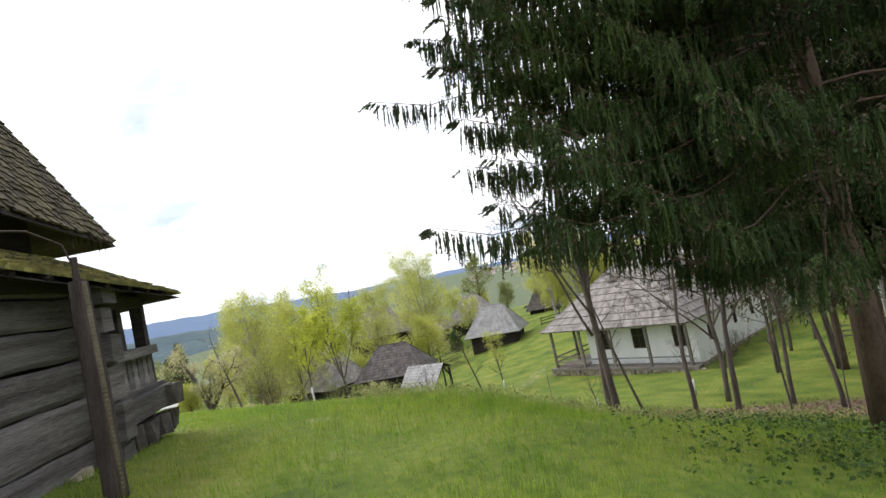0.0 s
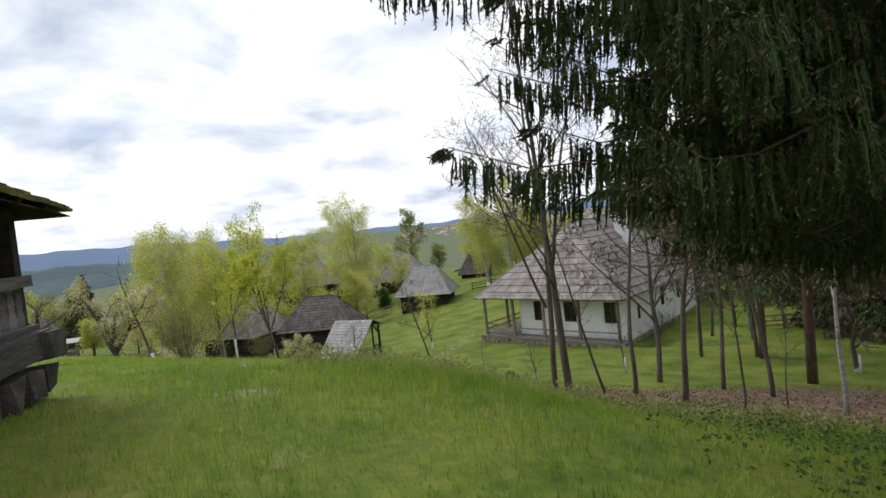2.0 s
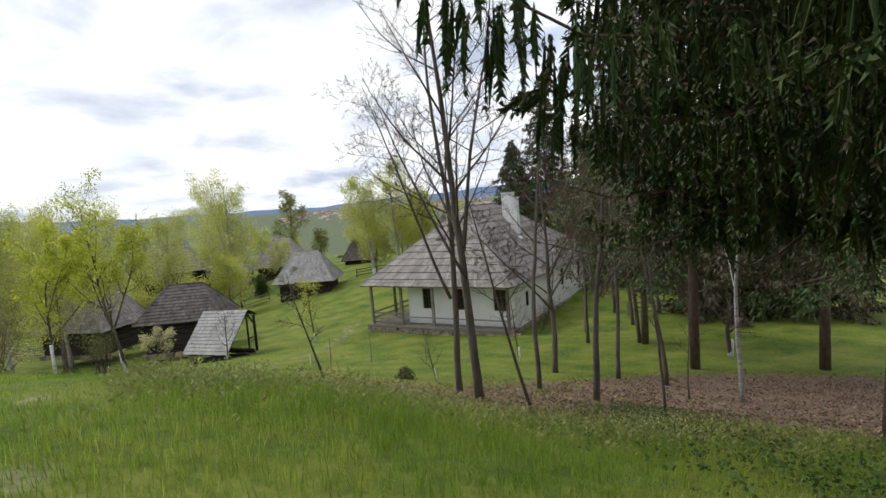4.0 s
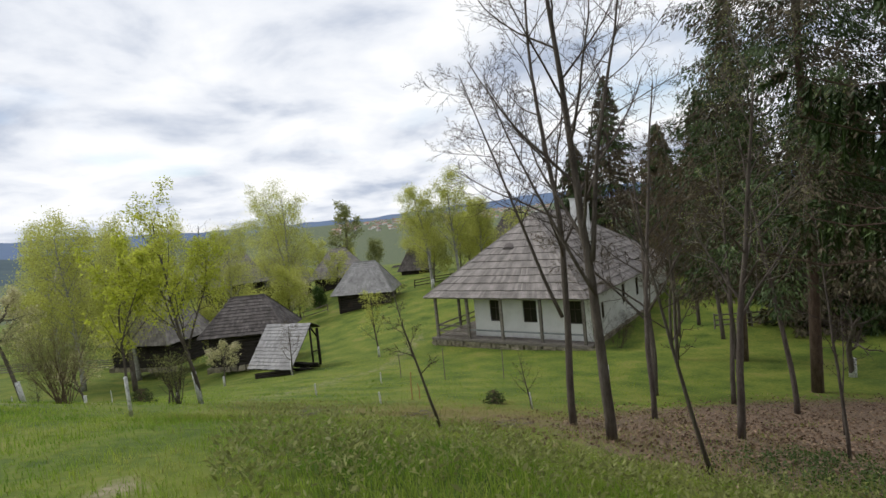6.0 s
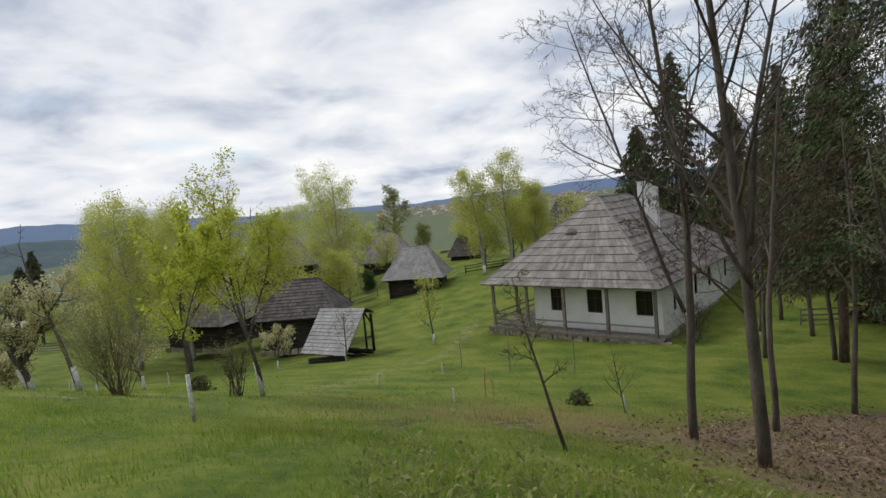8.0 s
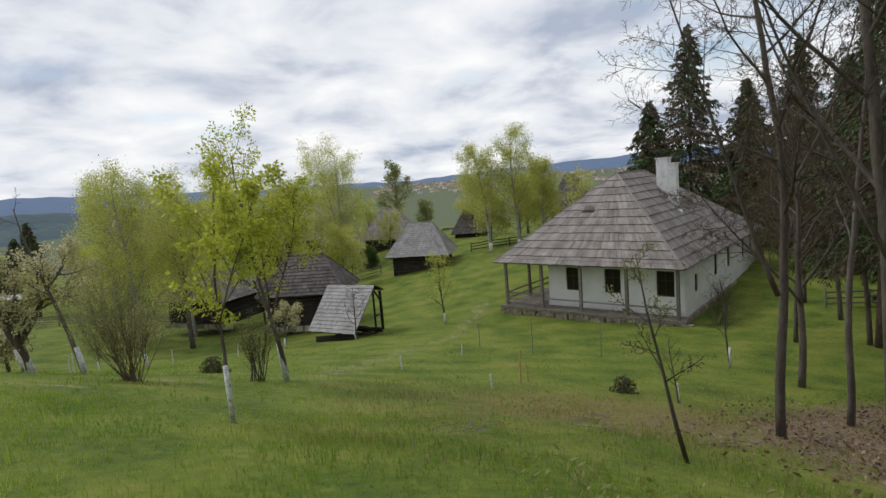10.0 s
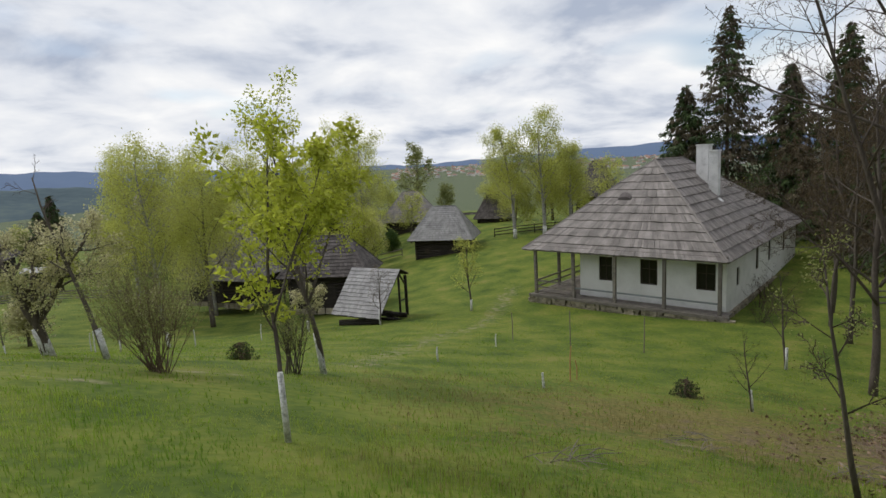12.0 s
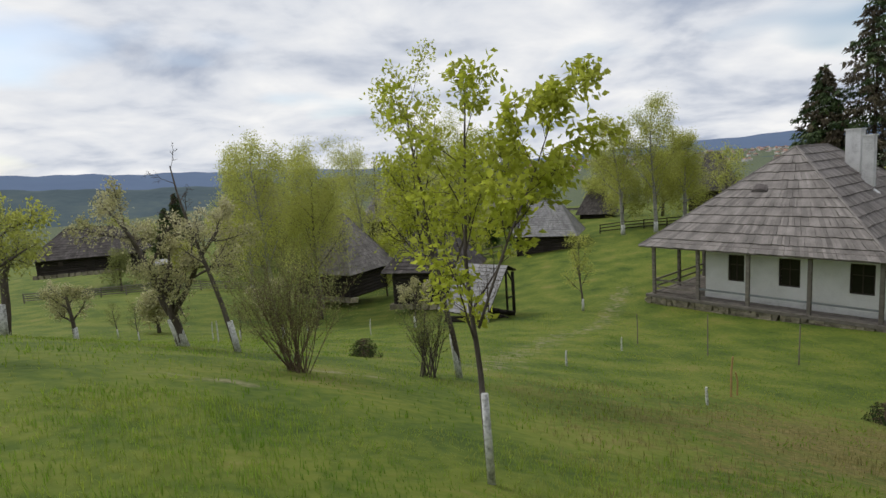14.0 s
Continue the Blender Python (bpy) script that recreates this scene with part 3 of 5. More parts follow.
    for a, b in ((0.3, 3.2), (3.2, 6.4), (6.4, 9.6)):
        for zz in (0.85, 0.45):
            r = Mesh()
            r.box(f @ pose(0.3, (a + b) / 2, fz(fl + zz)), 0.05, b - a - 0.18, 0.1, 0.008)
            part("rail", r.data("rail", M["porchwood"]), h)
    # dry stone footing under the porch
    rng = random.Random(8)
    x = 0.0
    while x < 11.9:
        for row in range(3):
            s = rng.uniform(0.2, 0.42)
            st = Mesh()
            st.box(f @ pose(x + rng.uniform(0, 0.1), 0.2 + rng.uniform(-0.05, 0.05), fz(fl - 0.22 - 0.17 * row), rng.uniform(-8, 8), rng.uniform(-8, 8), rng.uniform(-12, 12)), s, 0.3, 0.17, 0.025)
            part("stone", st.data("stone", M["stone"]), h)
        x += 0.33
    y = 1.4
    while y < 15:
        for row in range(2):
            st = Mesh()
            st.box(f @ pose(11.4, y, fz(-7.95 + 0.22 * row), rng.uniform(-8, 8), 0, rng.uniform(-12, 12)), 0.3, rng.uniform(0.3, 0.5), 0.24, 0.03)
            part("stone", st.data("stone", M["stone"]), h)
        y += 0.42
    # chimneys
    for a, b, s, t, z0, z1 in ((8.5, 8.9, 0.55, 0.55, -2.4, 0.95), (7.55, 9.9, 0.75, 0.9, -1.4, 1.35)):
        c = Mesh()
        c.box(f @ pose(a, b, fz((z0 + z1) / 2)), s, t, z1 - z0, 0.01)
        ch = part("chimney", c.data("chimney", M["plasterold"]), h, "whitewashed chimney stack")
        cap = Mesh()
        cap.box(f @ pose(a, b, fz(z1 + 0.03)), s + 0.1, t + 0.1, 0.09, 0.01)
        part("chimney_cap", cap.data("chimney_cap", M["plasterold"]), ch)
    fla = Mesh()
    fla.box(f @ pose(8.95, 8.5, fz(-2.1), 0, 41, 0), 0.9, 0.5, 0.04)
    part("flashing", fla.data("flashing", M["plasterold"]), h)
    vent = Mesh()
    vp = [f @ Vector((5.0 + 0.42 * math.cos(math.pi * k / 6), 3.05, fz(-1.72) + 0.2 * math.sin(math.pi * k / 6))) for k in range(7)]
    vb = [f @ Vector((5.0 + 0.42 * math.cos(math.pi * k / 6), 3.7, fz(-1.25) + 0.05)) for k in range(7)]
    vent.add(vp + vb, [(k, k + 1, k + 8, k + 7) for k in range(6)] + [tuple(range(7))])
    part("roof_vent", vent.data("roof_vent", M["darkshingle"]), h, "small eyebrow vent in the roof")


def log_cabin(name, label, o, u, w, d, z0, ez, rh, inset, over, roof, courses, seed, wallmat, door=True, group="", width=0.2):
    """A log-walled building under a hipped shingle roof."""
    n = (-u[1], u[0])
    f = framed(o, u, n)
    base = Vector((o[0] + u[0] * w / 2 + n[0] * d / 2, o[1] + u[1] * w / 2 + n[1] * d / 2, z0))
    h = thing(name, label, "house" if "house" in name else "building", group, base)
    f = Matrix.Translation((-base.x, -base.y, 0)) @ f
    hip_roof(h, (o[0] - base.x, o[1] - base.y), u, n, w, d, ez - z0, rh, inset, courses, width, roof, seed)
    rng = random.Random(seed)
    k = max(int((ez + 0.3 - z0) / 0.26), 3)
    lh = (ez + 0.25 - z0) / k
    sh = {}
    for i in range(k):
        for key, (cx, cy, sx, sy) in {"a": (w / 2, over, w - 2 * over + 0.3, 0.2), "b": (w - over, d / 2, 0.2, d - 2 * over + 0.3), "c": (w / 2, d - over, w - 2 * over + 0.3, 0.2), "d": (over, d / 2, 0.2, d - 2 * over + 0.3)}.items():
            ps = Mesh()
            zz = lh * (i + (0.5 if key in "ac" else 0.35))
            L = max(sx, sy)
            ax = Vector((1, 0, 0)) if sx > sy else Vector((0, 1, 0))
            c = Vector((cx, cy, zz + 0.02))
            ps.tube([f @ (c - ax * L / 2), f @ c, f @ (c + ax * L / 2)], [lh * 0.52, lh * 0.55, lh * 0.5], 8)
            part("log", ps.data("log", wallmat, True), h)
    if door:
        dm = Mesh()
        dm.box(f @ pose(w * 0.55, over - 0.13, 0.9), 0.85, 0.07, 1.75, 0.005)
        part("door", dm.data("door", M["darklog"]), h, "dark plank door")
        wm = Mesh()
        wm.box(f @ pose(w * 0.28, over - 0.13, 1.2), 0.5, 0.06, 0.5, 0.005)
        part("window", wm.data("window", M["frame"]), h)
    stones = random.Random(seed + 1)
    for k in range(int(w / 0.6)):
        st = Mesh()
        st.box(f @ pose(0.5 + k * 0.6, over - 0.05, -0.12, stones.uniform(-8, 8), 0, stones.uniform(-15, 15)), 0.5, 0.4, 0.4, 0.05)
        part("stone", st.data("stone", M["stone"]), h)
    return h


def shed():
    """A low shelter whose long front slope nearly reaches the ground, open at its gable, on posts."""
    base = Vector(on(-2.2, 43.6))
    h = thing("lean_to_shed", "open wooden shelter with a long pale shingle slope", "shed", at=base)
    T = Matrix.Translation(-base)
    bl, br, tr, tl = (Vector(p) for p in ((-5.1, 43.05, -7.35), (-2.35, 41.15, -7.42), (-0.85, 43.65, -5.08), (-3.75, 45.6, -5.08)))
    mesh = Mesh()
    rng = random.Random(4)
    shingle_slope(mesh, T @ bl, T @ br, T @ tl, T @ tr, 13, 0.16, 0.02, rng)
    ob = part("roof_slope", mesh.data("roof_slope", M["paleshingle"]), h)
    ob["kind"] = "stuff"
    back = (tr - br)
    back.z = 0
    back.normalize()
    e0, e1 = tl + back * 1.15 + Vector((0, 0, -0.5)), tr + back * 1.15 + Vector((0, 0, -0.5))
    mesh = Mesh()
    shingle_slope(mesh, T @ e1, T @ e0, T @ tr, T @ tl, 4, 0.16, 0.02, rng)
    part("roof_slope", mesh.data("roof_slope", M["darkshingle"]), h)
    bd = Mesh()
    lo = Vector((0, 0, -0.04))
    bd.add([T @ (p + lo) for p in (bl, br, tr, tl, e1, e0)], [(0, 1, 2, 3), (3, 2, 4, 5)])
    part("roof_boarding", bd.data("roof_boarding", M["darklog"]), h)
    ax = (tr - tl).normalized()
    def beam(a, b, s, name="beam", mat="darklog"):
        q = Mesh()
        q.tube([T @ a, T @ ((a + b) / 2), T @ b], [s, s * 1.04, s], 6)
        part(name, q.data(name, M[mat], True), h)
    for end in (tl + ax * 0.25, tr - ax * 0.2):
        for off in (0.05, 0.95):
            top = end + back * off + Vector((0, 0, -0.15 - 0.42 * off))
            gz = float(land(top.x, top.y))
            beam(Vector((top.x, top.y, gz - 0.05)), top, 0.1 if off > 0.5 else 0.07, "post")
        a = end + back * 0.95
        beam(Vector((a.x, a.y, -6.3)), a - back * 0.85 + Vector((0, 0, -0.25)), 0.06, "brace")
        beam(Vector((a.x, a.y, -7.1)), end + back * 0.05 + Vector((0, 0, -2.0)), 0.045, "rail")
    # low log footing under the front eave, and firewood inside
    for zz in (0.1, 0.27):
        a, b = bl.lerp(br, 0.12) + back * 0.25, bl.lerp(br, 0.97) + back * 0.25
        g = float(land(a.x, a.y))
        beam(Vector((a.x, a.y, g + zz)), Vector((b.x, b.y, float(land(b.x, b.y)) + zz)), 0.1, "log")
    fw = thing("firewood_pile", "dark heap of split logs under the shelter", "firewood", at=on(-1.6, 43.2))
    r2 = random.Random(2)
    for k in range(26):
        q = Mesh()
        c = Vector((r2.uniform(-0.7, 0.6), r2.uniform(-0.6, 0.4), 0.08 + 0.12 * (k // 7)))
        d = Vector((0.5 * ax.x, 0.5 * ax.y, 0)) * r2.uniform(0.7, 1.1)
        q.tube([c - d, c + d], [0.07, 0.065], 6)
        part("split_log", q.data("split_log", M["darklog"], True), fw)


def log_house():
    """The big old log house beside the path: log wall, porch, skirt roof and steep upper roof."""
    o = (-3.06, 3.85)
    hx, hy = -0.119, 0.993
    f0 = Matrix(((hx, -hy, 0, o[0]), (hy, hx, 0, o[1]), (0, 0, 1, 0), (0, 0, 0, 1)))
    base = Vector((-5.5, 4.0, 0.45))
    h = thing("log_house", "old weathered log house with mossy shingle roof and porch", "house", at=base)
    f = Matrix.Translation(-base) @ f0
    rng = random.Random(12)
    # f: x runs along the wall away from the start, y into the house
    tops = [0.56, 0.98, 1.34, 1.66, 1.95, 2.15]
    lo = 0.16
    zb = lo
    for i, zt in enumerate(tops):
        zt = zt + 0.12
        s = -8.0
        while s < 1.6:
            ln = rng.choice((2.6, 3.4, 4.4)) if i < 2 else 12
            e = min(s + ln, 1.72 if i % 2 else 1.84)
            if 1.6 - e < 0.8:
                e = 1.72 if i % 2 else 1.84
            m = Mesh()
            k = max(int((e - s) / 0.35), 2)
            ring = []
            hgt = zt - zb
            for j in range(k + 1):
                x = s + (e - s) * j / k
                jz, jy = rng.uniform(-0.012, 0.012), rng.uniform(-0.015, 0.015)
                bulge = 0.022
                ring.append([f @ Vector((x, yy + jy, zz + jz)) for yy, zz in ((0.0, zb + 0.012), (-bulge, zb + hgt * 0.15), (-bulge - 0.008, zb + hgt * 0.85), (0.0, zt - 0.01), (0.3, zt - 0.004), (0.3, zb + 0.004))])
            vs = [p for r in ring for p in r]
            fs = [(j * 6 + a, j * 6 + (a + 1) % 6, (j + 1) * 6 + (a + 1) % 6, (j + 1) * 6 + a) for j in range(k) for a in range(6)]
            fs += [tuple(range(5, -1, -1)), tuple(k * 6 + a for a in range(6))]
            m.add(vs, fs)
            ob = part("log", m.data("log", M["log"]), h)
            s = e + 0.012
        # logs of the end wall, with their heads showing at the corner
        q = Mesh()
        zc, hh = (zb + zt) / 2 - 0.12, (zt - zb)
        q.box(f @ pose(1.5, 2.2, zc), 0.26, 4.9 + (0.1 if i % 2 else 0), hh * 0.9, 0.015)
        part("log", q.data("log", M["log"]), h)
        zb = zt
    # chinks between the logs are dark
    q = Mesh()
    q.box(f @ pose(-3.2, 0.2, 1.2), 9.6, 0.12, 2.0)
    part("chinking", q.data("chinking", M["darklog"]), h)
    # notched cross-log heads along the wall
    for x, z in ((-0.55, 1.55), (1.52, 0.75), (1.5, 1.05), (1.56, 1.35), (1.5, 1.62), (-2.4, 0.62), (-0.5, 0.55)):
        q = Mesh()
        q.box(f @ pose(x, -0.09, z, rng.uniform(-4, 4), 0, rng.uniform(-4, 4)), 0.2, 0.22, 0.2, 0.02)
        part("log_head", q.data("log_head", M["logend"]), h)
    # sill log under the porch, with a big square end, and block feet
    q = Mesh()
    q.box(f @ pose(2.3, -0.08, 0.79, 0, -1.5, 0), 1.45, 0.24, 0.22, 0.012)
    part("sill_log", q.data("sill_log", M["log"]), h)
    q = Mesh()
    q.box(f @ pose(2.95, -0.12, 0.78), 0.3, 0.34, 0.26, 0.02)
    part("log_head", q.data("log_head", M["logend"]), h)
    for x, z, s in ((1.5, 0.5, 0.26), (1.88, 0.52, 0.23), (2.24, 0.5, 0.24), (2.58, 0.51, 0.22), (2.9, 0.5, 0.24), (0.9, 0.36, 0.25), (-0.9, 0.34, 0.3), (-2.0, 0.36, 0.3)):
        q = Mesh()
        q.box(f @ pose(x, -0.02 if x > 1 else 0.08, z - 0.02, rng.uniform(-5, 5), rng.uniform(-5, 5), rng.uniform(-9, 9)), s, 0.4, s, 0.03)
        part("block_foot", q.data("block_foot", M["logend"] if x > 1 else M["stone"]), h)
    # porch: floor, corner posts with arched braces, railing of cut boards
    q = Mesh()
    q.box(f @ pose(2.35, 1.9, 0.84), 1.55, 4.1, 0.08)
    part("porch_floor", q.data("porch_floor", M["log"]), h)
    for x, y in ((1.72, -0.02), (2.3, -0.02), (2.98, -0.02), (2.98, 1.9), (2.98, 3.8)):
        q = Mesh()
        q.box(f @ pose(x, y + 0.06, 1.46), 0.13, 0.13, 1.28, 0.006)
        part("porch_post", q.data("porch_post", M["darklog"]), h)
        if x > 1.8:
            for sgn in ((-1, 1) if x < 2.5 else (-1,)):
                a = Mesh()
                pts = [f @ Vector((x + sgn * 0.3 * (1 - math.cos(t)), y + 0.06, 1.66 + 0.36 * math.sin(t))) for t in (0, 0.4, 0.8, 1.2, 1.57)]
                a.tube(pts, [0.035, 0.04, 0.045, 0.055, 0.07], 6)
                part("brace", a.data("brace", M["darklog"], True), h)
    for z, s in ((1.385, 0.11), (0.93, 0.09)):
        q = Mesh()
        q.box(f @ pose(2.35, -0.03, z), 1.4, 0.14, s, 0.006)
        part("rail", q.data("rail", M["log"]), h)
        q = Mesh()
        q.box(f @ pose(3.0, 1.95, z), 0.12, 3.9, s, 0.006)
        part("rail", q.data("rail", M["log"]), h)
    for k in range(9):
        x = 1.74 + 0.145 * k
        q = Mesh()
        # each board is sawn to a waist, which leaves a slot between neighbours
        prof = ((0.95, 0.07), (1.06, 0.07), (1.12, 0.045), (1.2, 0.06), (1.27, 0.045), (1.33, 0.07))
        vs = [f @ Vector((x + sg * w, yy, z)) for z, w in prof for sg in (-1, 1) for yy in (-0.03, 0.0)]
        fs = []
        for j in range(len(prof) - 1):
            b = j * 4
            fs += [(b, b + 2, b + 6, b + 4), (b + 1, b + 5, b + 7, b + 3), (b, b + 4, b + 5, b + 1), (b + 2, b + 3, b + 7, b + 6)]
        q.add(vs, fs)
        part("railing_board", q.data("railing_board", M["log"]), h)
    q = Mesh()
    q.box(f @ pose(-2.75, 0.04, 2.2), 10.6, 0.24, 0.16, 0.01)
    q.box(f @ pose(2.98, 2.0, 1.98), 0.18, 4.0, 0.14, 0.01)
    q.box(f @ pose(2.3, 0.04, 1.99), 1.3, 0.16, 0.14, 0.008)
    part("wall_plate", q.data("wall_plate", M["darklog"]), h)
    # skirt roof
    def tilt(x):
        return 2.16 - 0.045 * (x - 3.0)
    e = lambda x, y, z: f @ Vector((x, y, z))
    sk = Mesh()
    shingle_slope(sk, e(-8, -0.42, tilt(-8)), e(3.45, -0.36, tilt(3.3) - 0.12), e(-8, 0.75, 3.06), e(2.35, 0.75, 2.7), 9, 0.11, 0.02, rng, 0.5, 0.035)
    part("skirt_roof", sk.data("skirt_roof", M["mossthick"]), h, "low skirt roof of mossy shingles")["kind"] = "stuff"
    sk = Mesh()
    shingle_slope(sk, e(3.45, -0.36, tilt(3.3) - 0.12), e(3.45, 4.4, tilt(3.3) - 0.05), e(2.35, 0.75, 2.7), e(2.35, 3.4, 2.7), 8, 0.11, 0.02, rng, 0.5, 0.035)
    part("skirt_roof", sk.data("skirt_roof", M["mossthick"]), h)["kind"] = "stuff"
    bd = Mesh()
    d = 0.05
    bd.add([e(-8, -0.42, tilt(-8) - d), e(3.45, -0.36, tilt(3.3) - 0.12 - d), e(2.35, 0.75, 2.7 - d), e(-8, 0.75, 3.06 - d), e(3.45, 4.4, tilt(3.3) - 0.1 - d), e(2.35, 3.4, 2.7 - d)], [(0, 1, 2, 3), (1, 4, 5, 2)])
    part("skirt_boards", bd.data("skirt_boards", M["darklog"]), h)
    for k in range(22):
        x = -7.6 + 0.5 * k
        r = Mesh()
        r.tube([e(x, -0.36, tilt(x) - 0.11), e(x, 0.6, tilt(x) + 0.42)], [0.045, 0.045], 5)
        part("rafter", r.data("rafter", M["darklog"]), h)
    for k in range(7):
        r = Mesh()
        r.tube([e(3.36, 0.1 + 0.6 * k, tilt(3.3) - 0.12), e(2.5, 0.5 + 0.5 * k, 2.5)], [0.045, 0.045], 5)
        part("rafter", r.data("rafter", M["darklog"]), h)
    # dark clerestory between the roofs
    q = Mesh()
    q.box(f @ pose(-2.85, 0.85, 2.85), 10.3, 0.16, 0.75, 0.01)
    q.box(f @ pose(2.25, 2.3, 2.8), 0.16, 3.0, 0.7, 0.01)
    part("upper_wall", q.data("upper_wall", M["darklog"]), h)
    # steep upper roof
    c = [e(-9, 0.2, 3.6), e(3.5, 0.35, 2.88), e(3.5, 5.65, 2.88), e(-9, 5.65, 3.05)]
    r0, r1 = e(-6.0, 3.0, 8.8), e(0.35, 3.0, 8.8)
    for a, b, p, q2 in ((c[0], c[1], r0, r1), (c[1], c[2], r1, r1), (c[2], c[3], r1, r0), (c[3], c[0], r0, r0)):
        m = Mesh()
        shingle_slope(m, a, b, p, q2, 54, 0.085, 0.014, rng, 0.5, 0.045)
        part("upper_roof", m.data("upper_roof", M["mossroof"]), h, "steep upper roof of dark mossy shingles")["kind"] = "stuff"
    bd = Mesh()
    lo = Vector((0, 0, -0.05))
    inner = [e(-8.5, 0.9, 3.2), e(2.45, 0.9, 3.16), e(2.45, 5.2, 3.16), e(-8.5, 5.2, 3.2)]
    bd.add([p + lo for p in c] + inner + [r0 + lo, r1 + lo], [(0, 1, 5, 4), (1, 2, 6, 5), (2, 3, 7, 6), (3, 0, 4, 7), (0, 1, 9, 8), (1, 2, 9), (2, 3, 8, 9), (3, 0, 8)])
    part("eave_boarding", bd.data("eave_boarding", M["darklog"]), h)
    for k in range(6):
        r = Mesh()
        r.tube([e(3.3 - 0.16 * k, 0.42, 2.9), e(3.28 - 0.16 * k, 0.4, 2.77 - 0.03 * (k % 2))], [0.012, 0.006], 4)
        part("shingle_peg", r.data("shingle_peg", M["darklog"]), h)


def carved_post():
    x, y = -2.4, 4.08
    p = thing("carved_post", "tall dark wooden post with a carved rope edge", "post", at=on(x, y))
    m = Mesh()
    rng = random.Random(3)
    sec = [(-0.1, 0.3), (0.25, 0.7), (0.62, 1.0), (1.0, 1.3), (1.35, 1.6), (1.72, 1.75)]
    ring = []
    for z, _ in sec:
        w = 0.073 - 0.007 * z
        lean = Vector((-0.065 * z, 0.1 * z, z))
        ring.append([lean + Vector((a * w + rng.uniform(-0.006, 0.006), b * w + rng.uniform(-0.006, 0.006), 0)) for a, b in ((-1, -0.75), (-0.75, -1), (0.75, -1), (1, -0.75), (1, 0.75), (0.75, 1), (-0.75, 1), (-1, 0.75))])
    vs = [v for r in ring for v in r]
    fs = [(j * 8 + a, j * 8 + (a + 1) % 8, (j + 1) * 8 + (a + 1) % 8, (j + 1) * 8 + a) for j in range(len(sec) - 1) for a in range(8)]
    fs += [tuple(range(7, -1, -1)), tuple((len(sec) - 1) * 8 + a for a in range(8))]
    m.add(vs, fs)
    part("shaft", m.data("shaft", M["carved"]), p)
    m = Mesh()
    m.tube([(-0.115, 0.17, 1.7), (-0.12, 0.18, 1.84), (-0.122, 0.185, 1.92)], [0.03, 0.024, 0.03], 6)
    part("finial", m.data("finial", M["carved"]), p)
    b = Mesh()
    d = Vector((0.02, -0.014, 0.014))
    b.tube([-d, Vector((0, 0, 0)), d], [0.009, 0.02, 0.009], 6)
    bead = b.data("rope_twist", M["rope"], True)
    for k in range(46):
        z = 0.05 + 0.0355 * k
        w = 0.073 - 0.007 * z
        ob = part("rope_twist", bead, p)
        ob.location = Vector((-0.065 * z + w * 1.12, 0.1 * z - w * 0.62, z))
    # the batten that carries the twists
    q = Mesh()
    q.tube([(w0, y0, z0) for w0, y0, z0 in ((0.083, -0.05, -0.05), (0.02, 0.045, 0.85), (-0.04, 0.13, 1.7))], [0.026, 0.024, 0.02], 6)
    part("rope_batten", q.data("rope_batten", M["rope"], True), p)


def roof_cable():
    """A thin dark cable that sags along the upper roof and ends at the post."""
    c = thing("cable", "thin dark cable hanging from the eave to the post", "cable", at=(-2.53, 4.3, 2.1))
    pts = [Vector(p) for p in ((-3.15, 2.6, 2.95), (-3.0, 3.3, 2.72), (-2.85, 3.75, 2.56), (-2.68, 4.0, 2.54), (-2.56, 4.2, 2.42), (-2.525, 4.27, 2.2), (-2.52, 4.27, 2.0))]
    base = Vector(c.location)
    q = Mesh()
    q.tube([p - base for p in pts], [0.009] * len(pts), 6)
    part("sheath", q.data("sheath", M["frame"], True), c)


white_house()
roof_cable()
log_house()
carved_post()
shed()
log_cabin("log_hut", "dark log hut under a pale grey shingle hip roof", (1.5, 68.6), (0.936, -0.352), 6.9, 5.6, -9.05, -6.7, 3.3, 2.2, 0.75, M["paleshingle"], 16, 21, M["darklog"])
log_cabin("log_barn", "small dark log store behind the birches", (11.6, 84), (0.94, -0.34), 5, 4.5, -9.3, -6.4, 3.0, 1.6, 0.6, M["darkshingle"], 10, 31, M["darklog"], group="dark barns")
log_cabin("log_house_low", "low log house with a dark shingle roof behind the shed", (-9.2, 50.5), (0.97, -0.24), 6.6, 5.0, -8.75, -6.35, 2.6, 2.0, 0.7, M["darkshingle"], 12, 22, M["darklog"])
log_cabin("log_house_steep", "log house with a steep grey shingle hip roof", (-18.98, 60.1), (0.85, -0.52), 7.5, 6.3, -9.5, -7.4, 4.7, 2.9, 0.8, M["shingle"], 16, 23, M["darklog"])
log_cabin("log_house_pale", "log house with a pale shingle roof beyond the green", (-0.7, 94), (0.9, -0.44), 8, 6.5, -10.2, -7.0, 4.3, 2.8, 0.9, M["shingle"], 14, 24, M["darklog"], group="far village houses")
log_cabin("log_house_far", "far log house among trees", (-17, 92), (0.98, 0.2), 11, 7, -10, -6.3, 4.6, 2.8, 0.9, M["shingle"], 12, 25, M["darklog"], group="far village houses")
log_cabin("log_house_far", "far log house with a brown shingle roof", (12.0, 108), (0.97, -0.24), 9, 6, -13.0, -10.6, 2.8, 2.4, 0.8, M["darkshingle"], 10, 26, M["darklog"], group="far village houses")
log_cabin("log_house_far", "far log house behind an orchard", (-50, 70), (0.97, 0.24), 11, 6.5, -8.0, -6.3, 3.0, 3.0, 0.8, M["darkshingle"], 12, 27, M["darklog"], group="far village houses")
